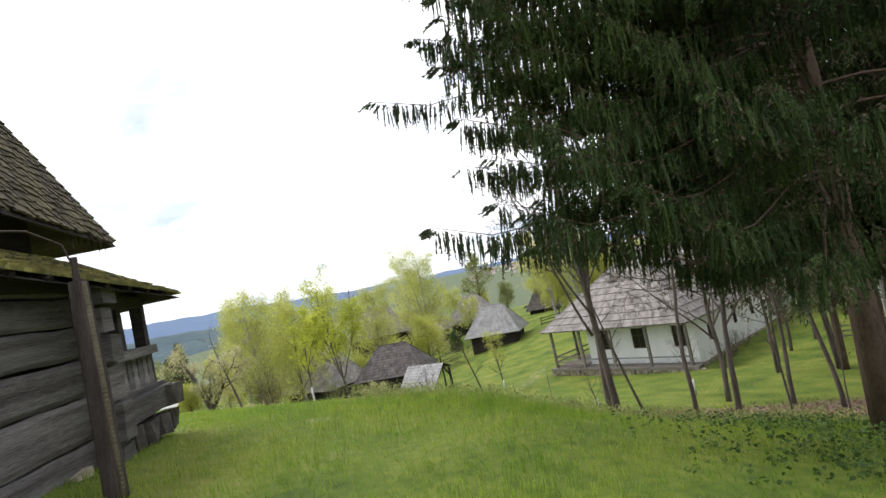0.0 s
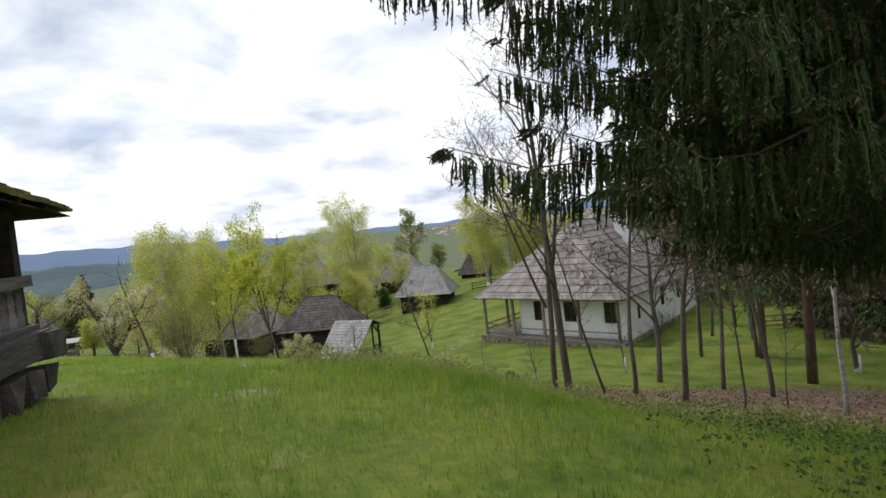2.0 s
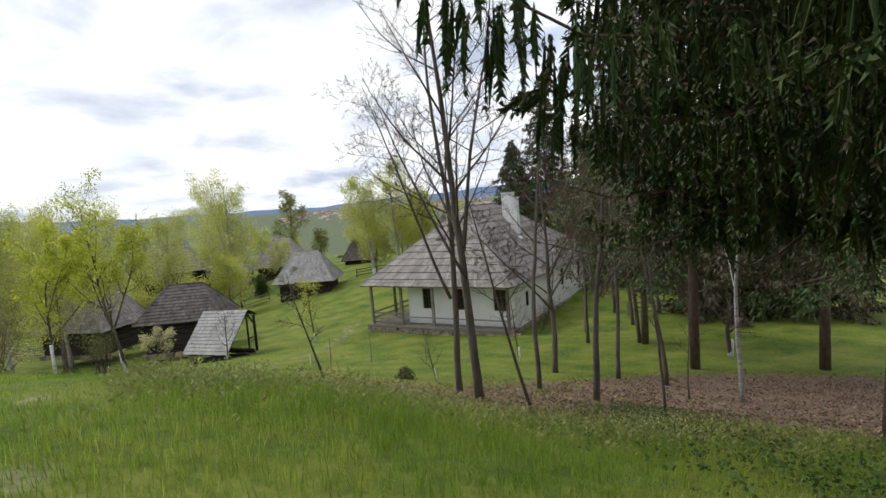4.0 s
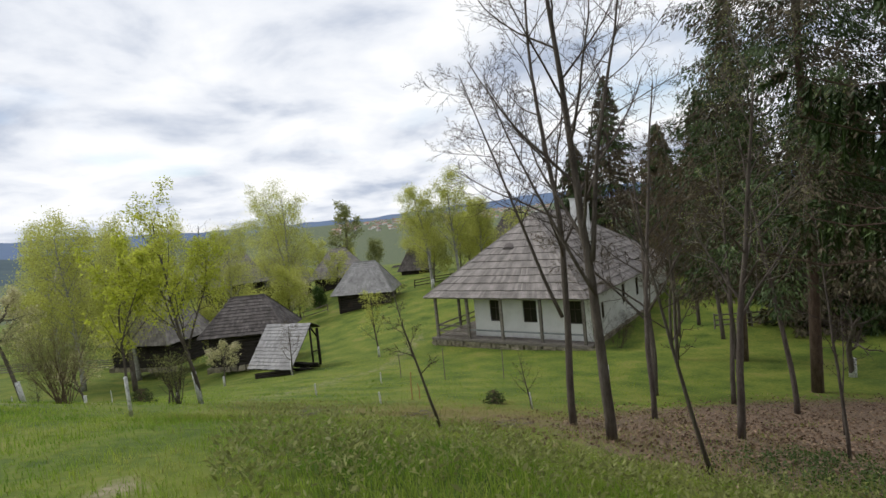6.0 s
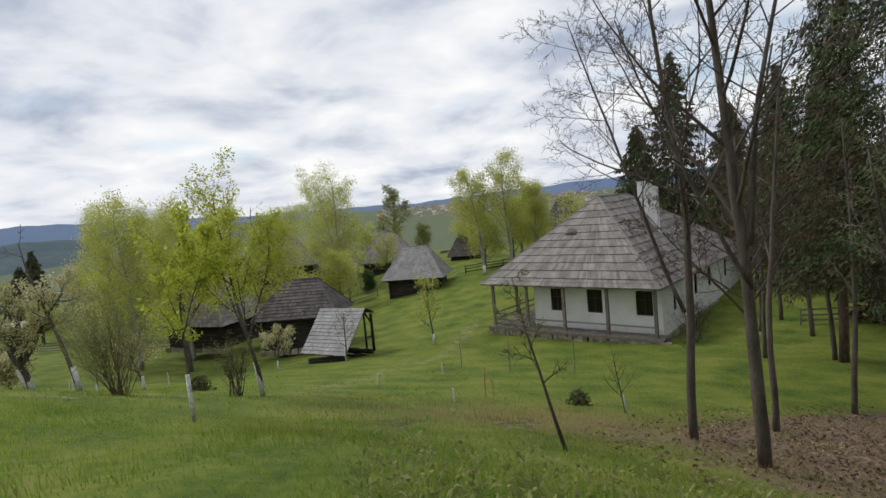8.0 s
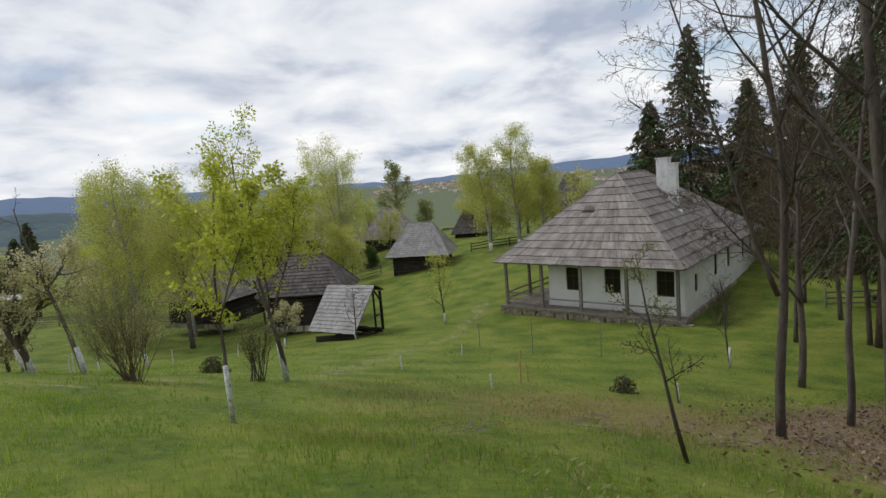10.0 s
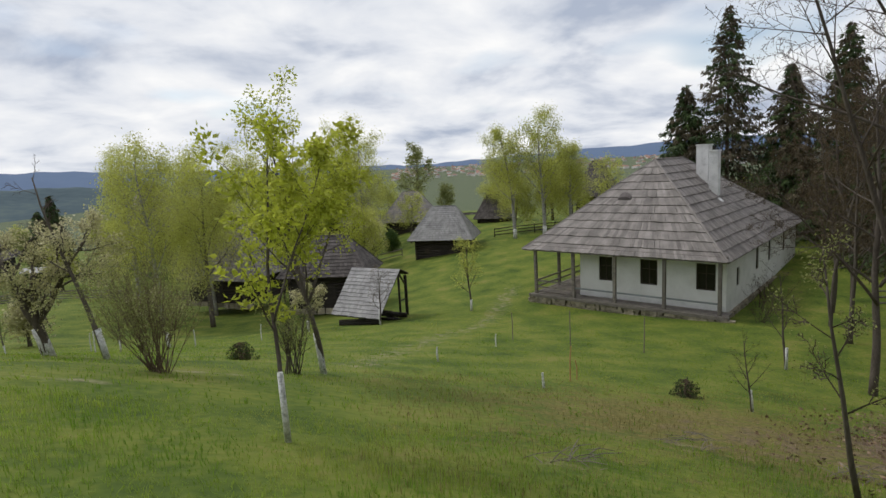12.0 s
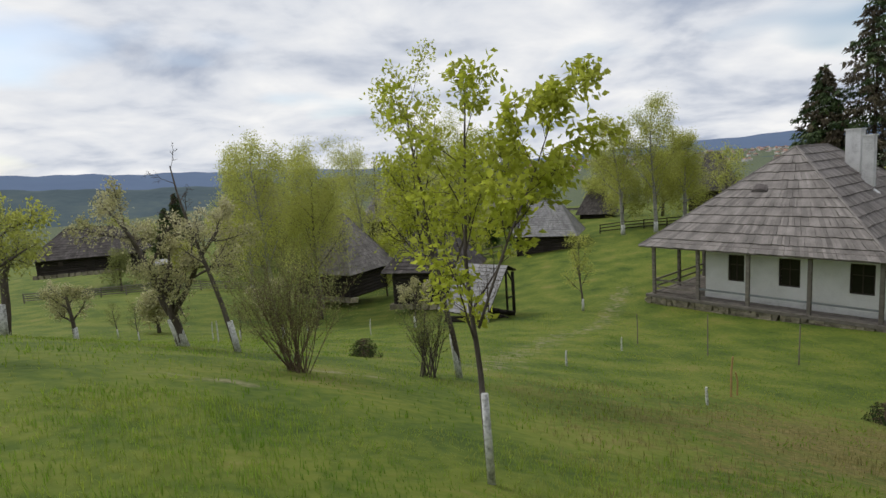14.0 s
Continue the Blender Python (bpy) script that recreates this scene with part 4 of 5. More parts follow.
log_cabin("log_house_far", "far steep-roofed house among orchard trees", (-31, 82), (0.85, 0.5), 8, 6.5, -8.6, -5.6, 6.0, 2.8, 0.9, M["shingle"], 12, 28, M["darklog"], group="far village houses")
log_cabin("log_barn", "dark brown log barn beyond the birches", (24.5, 82), (0.9, -0.43), 6.5, 6.5, -7.6, -4.2, 4.6, 2.6, 0.7, M["darkshingle"], 12, 29, M["darklog"])
log_cabin("log_house_far", "far log house with a weathered roof", (-8.5, 97), (0.99, 0.1), 9, 6, -11.0, -7.6, 4.2, 2.4, 0.8, M["shingle"], 12, 30, M["darklog"], group="far village houses")


def well_shelter():
    x, y = -41.0, 81.0
    s = thing("well_shelter", "small open shelter with a pale sheet roof by the fence", "shelter", at=on(x, y))
    for a, b in ((-0.95, -0.6), (0.95, -0.6), (0.95, 0.6), (-0.95, 0.6)):
        m = Mesh()
        m.box(pose(a, b, 1.0), 0.14, 0.14, 2.2)
        part("post", m.data("post", M["porchwood"]), s)
    for sg in (-1, 1):
        m = Mesh()
        m.box(pose(0, sg * 0.5, 2.25, -sg * 24), 2.7, 1.2, 0.05)
        part("roof_sheet", m.data("roof_sheet", M["tin"]), s)
    m = Mesh()
    m.box(pose(0, 0, 0.4), 1.3, 1.0, 0.9, 0.02)
    part("well_curb", m.data("well_curb", M["porchwood"]), s)


well_shelter()


# ---- fences and stakes ----
def fence(points, label, rails=2, height=1.0, step=2.2, mat="porchwood", z0=0.0):
    (ax, ay), (bx, by) = points
    f = thing("fence", label, "fence", at=on(ax, ay))
    base = Vector(f.location)
    ln = math.hypot(bx - ax, by - ay)
    k = max(int(ln / step), 1)
    prev = None
    rng = random.Random(int(ax * 7 + ay))
    for i in range(k + 1):
        x, y = ax + (bx - ax) * i / k, ay + (by - ay) * i / k
        p = Vector(on(x, y)) - base
        m = Mesh()
        m.tube([p + Vector((0, 0, -0.1)), p + Vector((rng.uniform(-0.04, 0.04), 0, height))], [0.06, 0.05], 6)
        part("post", m.data("post", M[mat]), f)
        if prev is not None:
            for r in range(rails):
                zz = height * (0.25 + 0.65 * r / max(rails - 1, 1))
                q = Mesh()
                q.tube([prev + Vector((0, 0, zz)), p + Vector((0, 0, zz + rng.uniform(-0.04, 0.04)))], [0.055, 0.05], 5)
                part("rail", q.data("rail", M[mat]), f)
        prev = p


fence(((-46, 64), (-20, 67)), "weathered pole fence along the orchard", 4, 1.0)
fence(((-20, 67), (-13, 66.5)), "weathered pole fence along the orchard", 3, 1.0)
fence(((-4.5, 75), (1.2, 74)), "pale rail fence beside the hut", 2, 0.9)
fence(((11.5, 71.5), (26, 66)), "dark board fence below the birches", 3, 1.0, mat="darklog")
fence(((24, 36), (44, 30)), "pale fence behind the conifers", 3, 1.0)


def stake(x, y, h, label="thin wooden stake in the grass", mat="stake", r=0.018):
    s = thing("stake", label, "stake", "stakes in the grass", on(x, y))
    m = Mesh()
    m.tube([(0, 0, -0.1), (random.uniform(-0.02, 0.02), 0, h * 0.6), (random.uniform(-0.04, 0.04), 0, h)], [r, r * 0.95, r * 0.8], 5)
    part("shaft", m.data("shaft", M[mat]), s)


stake(2.06, 23.0, 0.92, "fresh orange-brown wooden stake in the grass", r=0.024)
stake(2.36, 23.35, 0.55, "fresh orange-brown wooden stake in the grass", r=0.02)
for x, y, h in ((7.35, 29.4, 1.4), (4.9, 30.6, 1.5), (3.2, 33.0, 1.2)):
    stake(x, y, h, "thin pale pole beside a young tree", "palewood", 0.022)
for x, y, h in ((1.98, 30.9, 0.5), (-0.9, 26.0, 0.45), (0.9, 21.5, 0.35), (-13.5, 33, 0.9), (-16, 38, 0.9), (-19, 40, 0.9), (-11, 37, 0.8), (-8.2, 38, 0.8)):
    stake(x, y, h, "short lime-washed stake in the grass", "lime", 0.03)


# ---- trees ----
class Tree:
    """Grows limbs as tapering tubes and remembers the twig ends for leaves."""

    def __init__(self, seed):
        self.rng = random.Random(seed)
        self.wood, self.twigs = Mesh(), Mesh()
        self.tips = []

    def limb(self, p, d, length, r, level, spec):
        rng = self.rng
        k = max(3, int(length / spec["step"][min(level, 3)]))
        pts, rad = [Vector(p)], [r]
        d = Vector(d).normalized()
        end = r * (0.28 if level else spec.get("top", 0.2))
        for i in range(1, k + 1):
            w = spec["wander"][min(level, 3)]
            d = (d + Vector((rng.gauss(0, w), rng.gauss(0, w), rng.gauss(0, w) + spec["rise"][min(level, 3)]))).normalized()
            pts.append(pts[-1] + d * (length / k))
            rad.append(r + (end - r) * i / k)
        thick = r > spec.get("thin", 0.012)
        (self.wood if thick else self.twigs).tube(pts, rad, 8 if r > 0.06 else (5 if r > 0.02 else 3), cap=level == 0)
        if level >= spec["levels"]:
            for i in range(1, len(pts)):
                self.tips.append((pts[i], (pts[i] - pts[i - 1]).normalized()))
            return
        if level == spec["levels"] - 1:
            self.tips.append((pts[-1], d))
        cnt = spec["count"][level]
        lo = spec["from"][min(level, len(spec["from"]) - 1)]
        turn = rng.uniform(0, 6.28)
        for c in range(cnt):
            t = lo + (1 - lo) * (c + rng.uniform(0.1, 0.9)) / cnt
            i = min(int(t * k), k - 1)
            q = pts[i].lerp(pts[i + 1], t * k - i)
            ax = (pts[i + 1] - pts[i]).normalized()
            turn += 2.4 + rng.uniform(-0.5, 0.5)
            s = ax.cross(Vector((0.3, 0.5, 0.81))).normalized()
            s = Matrix.Rotation(turn, 3, ax) @ s
            ang = radians(rng.uniform(*spec["angle"][min(level, 3)]))
            nd = ax * math.cos(ang) + s * math.sin(ang)
            shape = spec.get("shape", lambda t: 1.0 - 0.55 * t)(t) if level == 0 else (1 - 0.5 * t)
            rr = (r + (end - r) * t) * spec["thinner"][min(level, 3)]
            self.limb(q, nd, length * spec["ratio"][min(level, 3)] * shape * rng.uniform(0.75, 1.2), max(rr, spec.get("minr", 0.002)), level + 1, spec)


BARE = dict(levels=3, count=(15, 9, 7), step=(0.5, 0.35, 0.25, 0.2), wander=(0.035, 0.08, 0.12, 0.14), rise=(0.03, 0.06, 0.04, 0.02), angle=((38, 66), (30, 60), (32, 65), (30, 60)),
            ratio=(0.36, 0.44, 0.42, 0.4), thinner=(0.5, 0.5, 0.5, 0.5), **{"from": (0.32, 0.25, 0.2)}, minr=0.0046)
SLENDER = dict(BARE, count=(9, 6, 4), ratio=(0.28, 0.4, 0.4, 0.4), **{"from": (0.4, 0.3, 0.2)})
YOUNG = dict(levels=3, count=(12, 6, 3), step=(0.2, 0.15, 0.12, 0.1), wander=(0.04, 0.08, 0.12, 0.12), rise=(0.03, 0.07, 0.05, 0.02), angle=((32, 58), (28, 55), (30, 60), (30, 60)),
             ratio=(0.46, 0.42, 0.4, 0.4), thinner=(0.5, 0.55, 0.5, 0.5), **{"from": (0.3, 0.2, 0.2)}, minr=0.002)
FRUIT = dict(levels=3, count=(7, 8, 6), step=(0.25, 0.2, 0.15, 0.1), wander=(0.08, 0.14, 0.16, 0.15), rise=(0.0, 0.03, 0.03, 0.02), angle=((40, 65), (35, 65), (35, 70), (30, 60)),
             ratio=(0.75, 0.42, 0.4, 0.4), thinner=(0.6, 0.5, 0.5, 0.5), **{"from": (0.38, 0.25, 0.2)}, minr=0.003, top=0.4)
BIRCH = dict(levels=3, count=(18, 7, 4), step=(0.8, 0.5, 0.4, 0.3), wander=(0.03, 0.08, 0.1, 0.1), rise=(0.02, -0.02, -0.10, -0.12), angle=((28, 50), (35, 60), (35, 70), (30, 60)),
             ratio=(0.42, 0.42, 0.5, 0.4), thinner=(0.4, 0.45, 0.5, 0.5), **{"from": (0.25, 0.2, 0.2)}, minr=0.006)
ROUND = dict(BIRCH, count=(13, 6, 4), rise=(0.02, 0.04, 0.02, 0), angle=((40, 65), (35, 65), (35, 70), (30, 60)), ratio=(0.5, 0.42, 0.45, 0.4))
SHRUB = dict(levels=2, count=(7, 5), step=(0.2, 0.15, 0.12, 0.1), wander=(0.05, 0.09, 0.1, 0.1), rise=(0.02, 0.05, 0.03, 0.02), angle=((15, 35), (20, 45), (30, 60), (30, 60)),
             ratio=(0.45, 0.4, 0.4, 0.4), thinner=(0.6, 0.55, 0.5, 0.5), **{"from": (0.25, 0.2, 0.2)}, minr=0.002)


def tree(name, label, category, x, y, height, radius, spec, seed, bark="bark", leaf=None, per_tip=0, size=(0.05, 0.03), lime=0.0, lean=(0, 0, 1), group="", spread=0.6, out=0.06, stems=1, twig="twig", droop=0.0, forks=(), fan=0.35):
    t = thing(name, label, category, group, on(x, y))
    g = Tree(seed)
    for s in range(stems):
        d = Vector(lean)
        p = Vector((0, 0, -0.08))
        if stems > 1:
            d = d + Vector((g.rng.uniform(-fan, fan), g.rng.uniform(-fan, fan), 0))
            p = p + Vector((g.rng.uniform(-0.15, 0.15), g.rng.uniform(-0.15, 0.15), 0))
        g.limb(p, d, height * (g.rng.uniform(0.75, 1.05) if stems > 1 else 1), radius, 0, spec)
    for fz, fd, fl, fr in forks:
        g.limb(Vector(lean).normalized() * fz, fd, fl, fr, 0, spec)
    part("trunk", g.wood.data("trunk", M[bark], True), t)
    if g.twigs.f:
        part("fine_growth", g.twigs.data("fine_growth", M[twig]), t)["kind"] = "stuff"
    if lime:
        m = Mesh()
        d = Vector(lean).normalized()
        a = d * lime
        m.tube([Vector((0, 0, -0.04)), d * lime * 0.5, a], [radius * 1.08, radius * 1.02, radius * 0.97], 10)
        part("lime_band", m.data("lime_band", M["lime"], True), t, "white lime-washed foot of the trunk")
    if leaf and per_tip:
        rng = np.random.default_rng(seed)
        c = np.array([tuple(p) for p, _ in g.tips])
        dd = np.array([tuple(q) for _, q in g.tips])
        c, dd = np.repeat(c, per_tip, 0), np.repeat(dd, per_tip, 0)
        c = c + rng.normal(0, out, c.shape)
        dd = dd + np.array([0, 0, -droop])
        part("crown", soup("crown", leaf_quads(c, dd, *size, rng, spread), 4, M[leaf]), t)["kind"] = "stuff"
    return t


def spruce(label, x, y, height, spread, radius, seed, branches, twigs, needles, nl, nw, low=0.12, hang=0.7, group="spruces", old=0.3, side=None, bias=1.15, clear=None, lowest=None, extra=(), body=1.0):
    """A spruce: straight trunk, sagging limbs, and curtains of hanging twigs set with needles."""
    t = thing("spruce_tree", label, "tree", group, on(x, y))
    rng = random.Random(seed)
    nr = np.random.default_rng(seed)
    trunk = Mesh()
    k = 10
    trunk.tube([(0.02 * math.sin(i), 0.02 * math.cos(2 * i), -0.15 + (height + 0.15) * i / k) for i in range(k + 1)],
               [radius * (1.25 if i == 0 else 1.0) * (1 - 0.97 * i / k) + 0.008 for i in range(k + 1)], 12)
    part("trunk", trunk.data("trunk", M["barkwarm"], True), t, "reddish-brown spruce trunk")
    limbs = Mesh()
    P, Dr, Ln = [], [], []
    for b in range(branches + len(extra)):
        f = low + (0.98 - low) * ((b + rng.random()) / branches) ** bias
        z = height * f
        az = b * 2.399 + rng.uniform(-0.4, 0.4)
        if side is not None and rng.random() < side[1]:
            az = side[0] + rng.gauss(0, side[2])
        ln = spread * (1 - f) ** 0.75 * rng.uniform(0.75, 1.1) + 0.15
        if b >= branches:
            z, az, ln = extra[b - branches]
            f, az = z / height, math.radians(az)
        elif clear is not None and clear[0] < math.degrees(az) % 360 < clear[1] and z < clear[2]:
            ln *= 0.3
        if lowest is not None and b < branches:
            for _ in range(12):
                if z + t.location.z - 0.12 * ln > float(lowest(x + ln * math.cos(az))) + 0.35 * hang:
                    break
                ln *= 0.85
        pts = []
        n = 7
        for i in range(n + 1):
            s = i / n
            zz = z + ln * (0.12 * s - 0.62 * s * s + 0.42 * s ** 4)
            r = ln * s
            pts.append(Vector((r * math.cos(az + 0.1 * s), r * math.sin(az + 0.1 * s), zz)))
        r0 = max(radius * 0.2 * (1 - f), 0.012)
        limbs.tube(pts, [r0 * (1 - 0.85 * i / n) for i in range(n + 1)], 4, cap=False)
        for _ in range(max(int(twigs * (ln / spread) * (1.0 if f < 0.5 or height < 5 else 0.6)), 3)):
            s = rng.uniform(0.16, 1.0) ** 0.8
            i = min(int(s * n), n - 1)
            q = pts[i].lerp(pts[i + 1], s * n - i)
            side_dir = Vector((-math.sin(az), math.cos(az), 0)) * rng.choice((-1, 1))
            fwd = Vector((math.cos(az), math.sin(az), 0))
            off = side_dir * rng.uniform(0.0, 0.28) * ln * (1.1 - s) + fwd * rng.uniform(0, 0.1)
            L = hang * rng.uniform(0.35, 1.0) * (0.5 + 0.5 * (1 - f))
            d0 = side_dir * rng.uniform(0, 0.25) + fwd * rng.uniform(0, 0.2) + Vector((0, 0, -1.0)) if s < 0.975 else side_dir * rng.uniform(0, 0.3) + fwd * 0.8 + Vector((0, 0, -0.5))
            if s >= 0.975:
                L *= 0.45
            P.append(q + off * 0.8 + Vector((0, 0, -0.04 * off.length)))
            Dr.append(d0.normalized())
            Ln.append(L)
    part("limb_work", limbs.data("limb_work", M["barkwarm"]), t)["kind"] = "stuff"
    P, Dr, Ln = np.array(P), np.array(Dr), np.array(Ln)
    if lowest is not None:
        hangs = P[:, 2] + Dr[:, 2] * Ln + t.location.z
        fine = hangs > lowest(P[:, 0] + x)
        P, Dr, Ln = P[fine], Dr[fine], Ln[fine]
    nt = len(P)
    s = nr.uniform(0, 1, (nt, needles))
    c = P[:, None] + Dr[:, None] * (Ln[:, None] * s)[..., None]
    ax = np.repeat(Dr[:, None], needles, 1)
    rad = unit(np.cross(ax, nr.normal(0, 1, c.shape)))
    nd = unit(ax * 0.75 + rad * 0.75)
    wd = unit(np.cross(nd, nr.normal(0, 1, c.shape))) * (nw / 2)
    ln = (nl * nr.uniform(0.7, 1.25, (nt, needles)))[..., None]
    tri = np.stack([c - wd, c + wd, c + nd * ln], 2)
    isold = nr.random(nt) < old
    for sel, mat, nm in ((~isold, "needle", "foliage"), (isold, "needleold", "foliage")):
        if sel.any():
            part(nm, soup(nm, tri[sel].reshape(-1, 3), 3, M[mat]), t)["kind"] = "stuff"
    side_a = unit(np.cross(Dr, nr.normal(0, 1, P.shape))) * (nl * 0.27 * body)
    side_b = np.cross(Dr, side_a)
    end = P + Dr * Ln[:, None] * 1.02
    mid = P + Dr * Ln[:, None] * 0.5
    st = np.concatenate([np.stack([P, mid + s, end, mid - s], 1) for s in (side_a, side_b)])
    part("hanging_growth", soup("hanging_growth", st.reshape(-1, 3), 4, M["needleold" if old > 0.5 else "needle"]), t)["kind"] = "stuff"
    return t


def conifer(label, x, y, height, spread, radius, seed, limbs, per_limb, size, low=0.04, hang=0.6, group="spruces", old=0.3):
    """A dense spruce: whorls of sagging limbs, each a spray of short needled twigs that droop."""
    t = thing("spruce_tree", label, "tree", group, on(x, y))
    nr = np.random.default_rng(seed)
    trunk = Mesh()
    trunk.tube([(0.03 * math.sin(i), 0.03 * math.cos(2 * i), -0.15 + (height + 0.15) * i / 8) for i in range(9)], [radius * (1 - 0.97 * i / 8) + 0.01 for i in range(9)], 10)
    part("trunk", trunk.data("trunk", M["barkwarm"], True), t, "reddish-brown spruce trunk")
    wood = Mesh()
    C, D, O = [], [], []
    for b in range(limbs):
        f = low + (0.995 - low) * ((b + nr.random()) / limbs) ** 0.85
        az = b * 2.399 + nr.uniform(-0.5, 0.5)
        ln = spread * (1 - f) ** 0.8 * nr.uniform(0.62, 1.12) + 0.12
        fwd = np.array([math.cos(az), math.sin(az), 0.0])
        lat = np.array([-fwd[1], fwd[0], 0.0])
        sag = lambda q: ln * (0.1 * q - 0.5 * q * q + 0.28 * q ** 4)
        wood.tube([tuple(fwd * ln * q + np.array([0, 0, height * f + sag(q)])) for q in (0, 0.35, 0.7, 0.98)], [max(0.16 * radius * (1 - f), 0.01) * w for w in (1, 0.8, 0.5, 0.2)], 3, cap=False)
        k = max(int(per_limb * (ln / spread) ** 0.9), 8)
        q = nr.uniform(0.02, 1, k) ** 0.75
        side = nr.normal(0, 0.15, k) * ln * (1.15 - q)
        drop = nr.random(k) ** 1.6 * hang * (1 - 0.6 * f) * (0.35 + 0.65 * q) + 0.35 * np.abs(side)
        C.append(fwd * (ln * q)[:, None] + lat * side[:, None] + np.stack([0 * q, 0 * q, height * f + sag(q) - drop], 1))
        D.append(fwd * 0.45 + lat * np.sign(side)[:, None] * 0.35 + np.array([0, 0, -0.6]) + nr.normal(0, 0.28, (k, 3)))
        O.append(np.full(k, nr.random() < old))
    part("limb_work", wood.data("limb_work", M["barkwarm"]), t)["kind"] = "stuff"
    C, D, O = np.concatenate(C), unit(np.concatenate(D)), np.concatenate(O)
    ln = (size[0] * nr.uniform(0.6, 1.3, len(C)))[:, None]
    wd = unit(np.cross(D, nr.normal(0, 1, C.shape))) * size[1] / 2
    tri = np.stack([C - wd, C + wd, C + D * ln], 1)
    for sel, mat in ((~O, "needle"), (O, "needleold")):
        if sel.any():
            part("foliage", soup("foliage", tri[sel].reshape(-1, 3), 3, M[mat]), t)["kind"] = "stuff"
    return t


def trees():
    # the two big spruces beside the path
    edge = lambda wx: 0.35 + 1.0 * sst(3.9, 1.3, wx)
    reach = ((4.95, 160, 4.42), (3.2, 178.5, 3.95), (5.25, 168, 3.7), (3.3, 186, 3.0), (4.3, 172, 3.1), (5.7, 171, 3.6), (4.4, 183, 3.1), (5.3, 190, 3.6), (4.6, 197, 3.3), (3.7, 204, 3.0), (6.2, 183, 3.6), (3.9, 215, 3.0), (3.1, 235, 2.6), (4.0, 245, 2.8), (3.4, 225, 2.8), (4.8, 232, 3.1), (2.7, 250, 2.2), (5.6, 222, 3.3))
    high = tuple((4.4 + 0.1 * i, 190 + (i * 37) % 74, 3.75 - 0.025 * i) for i in range(50))
    flank = tuple((2.9 + 0.12 * i, 170 + (i * 29) % 40, 3.3 + 0.25 * math.sin(i * 2.1)) for i in range(34))
    spruce("tall dark spruce with long hanging twigs", 4.35, 5.1, 19, 3.85, 0.12, 31, 110, 215, 19, 0.034, 0.016, 0.12, 0.38, side=(math.radians(205), 0.4, 0.45), bias=1.6, clear=(20, 172, 4.2), lowest=edge, extra=reach + high + flank, body=1.15)
    hem = lambda wx: -0.3 + 3.0 * sst(6.0, 2.6, wx)
    high = tuple((3.4 + 0.09 * i, 150 + (i * 41) % 105, 4.6 - 0.014 * i) for i in range(92))
    spruce("tall dark spruce with a thick pale brown trunk", 7.7, 8.15, 21, 4.8, 0.23, 32, 120, 120, 15, 0.085, 0.034, 0.17, 0.62, side=(math.radians(200), 0.4, 0.8), bias=1.75, lowest=hem, extra=high, body=0.8)
    # spruces further down the slope
    for x, y, h, s, seed, low, n, per, old in ((16.9, 22.0, 30, 7.2, 33, 0.17, 360, 480, 0.3), (21.2, 19.6, 27, 5.6, 34, 0.16, 260, 330, 0.3), (19.5, 28.5, 18, 4.0, 45, 0.2, 240, 300, 0.8), (13.2, 9.8, 19, 4.2, 35, 0.22, 200, 300, 0.3), (17.5, 14.2, 19, 4.6, 36, 0.2, 200, 300, 0.3)):
        conifer("dark spruce with drooping limbs on the slope" if old < 0.5 else "brownish spruce with many dead inner twigs", x, y, h, s, 0.2, seed, n, per, (0.2, 0.06), low, 1.0, old=old)
    for x, y, h, s, seed, old in ((32.0, 60.5, 20.8, 6.0, 37, 0.6), (29.2, 63.0, 14.0, 5.2, 38, 0.55), (34.5, 55.5, 15.0, 5.0, 39, 0.6), (37.0, 47.5, 15.5, 5.4, 40, 0.75), (33.5, 43.0, 14.5, 5.0, 41, 0.75), (38.0, 38.0, 16, 5.0, 42, 0.6), (29.0, 33.0, 15, 4.8, 43, 0.8), (33.0, 29.0, 16, 5.0, 44, 0.6), (35.8, 51.0, 17.5, 5.0, 46, 0.6)):
        conifer("dark conifer behind the white house", x, y, h, s, 0.22, seed, 190, 150, (0.42, 0.17), 0.03, 0.7, group="conifers behind the house", old=old)
    # bare trees on the slope
    tree("bare_tree", "tall bare tree with fine upright twigs", "tree", 4.49, 16.5, 10.5, 0.086, BARE, 51, lean=(-0.02, 0, 1), leaf="bud", per_tip=1, size=(0.02, 0.012), out=0.01, forks=((2.4, (-0.35, 0.1, 1), 5.6, 0.045),))
    tree("bare_tree", "tall bare tree with a forked trunk", "tree", 4.12, 14.22, 10.0, 0.1, BARE, 52, lean=(-0.03, 0, 1), leaf="bud", per_tip=1, size=(0.02, 0.012), out=0.01, forks=((3.2, (0.22, 0.1, 1), 5.6, 0.05), (2.6, (-0.45, 0.1, 1), 4.2, 0.038)))
    tree("bare_tree", "thin leaning bare sapling", "tree", 4.10, 11.62, 4.0, 0.036, SLENDER, 53, lean=(-0.22, 0.02, 1))
    tree("bare_tree", "slender bare tree in leaf litter", "tree", 7.67, 18.33, 9.0, 0.08, SLENDER, 54, leaf="bud", per_tip=1, size=(0.02, 0.012), out=0.01)
    tree("bare_tree", "slender bare tree beside the lawn", "tree", 11.0, 23.3, 8.6, 0.12, dict(BARE, minr=0.0065, count=(14, 9, 7)), 55, leaf="bud", per_tip=2, size=(0.03, 0.02), out=0.03, forks=((2.6, (-0.6, 0.1, 0.8), 5.0, 0.05), (3.1, (0.5, -0.2, 0.9), 4.5, 0.05)))
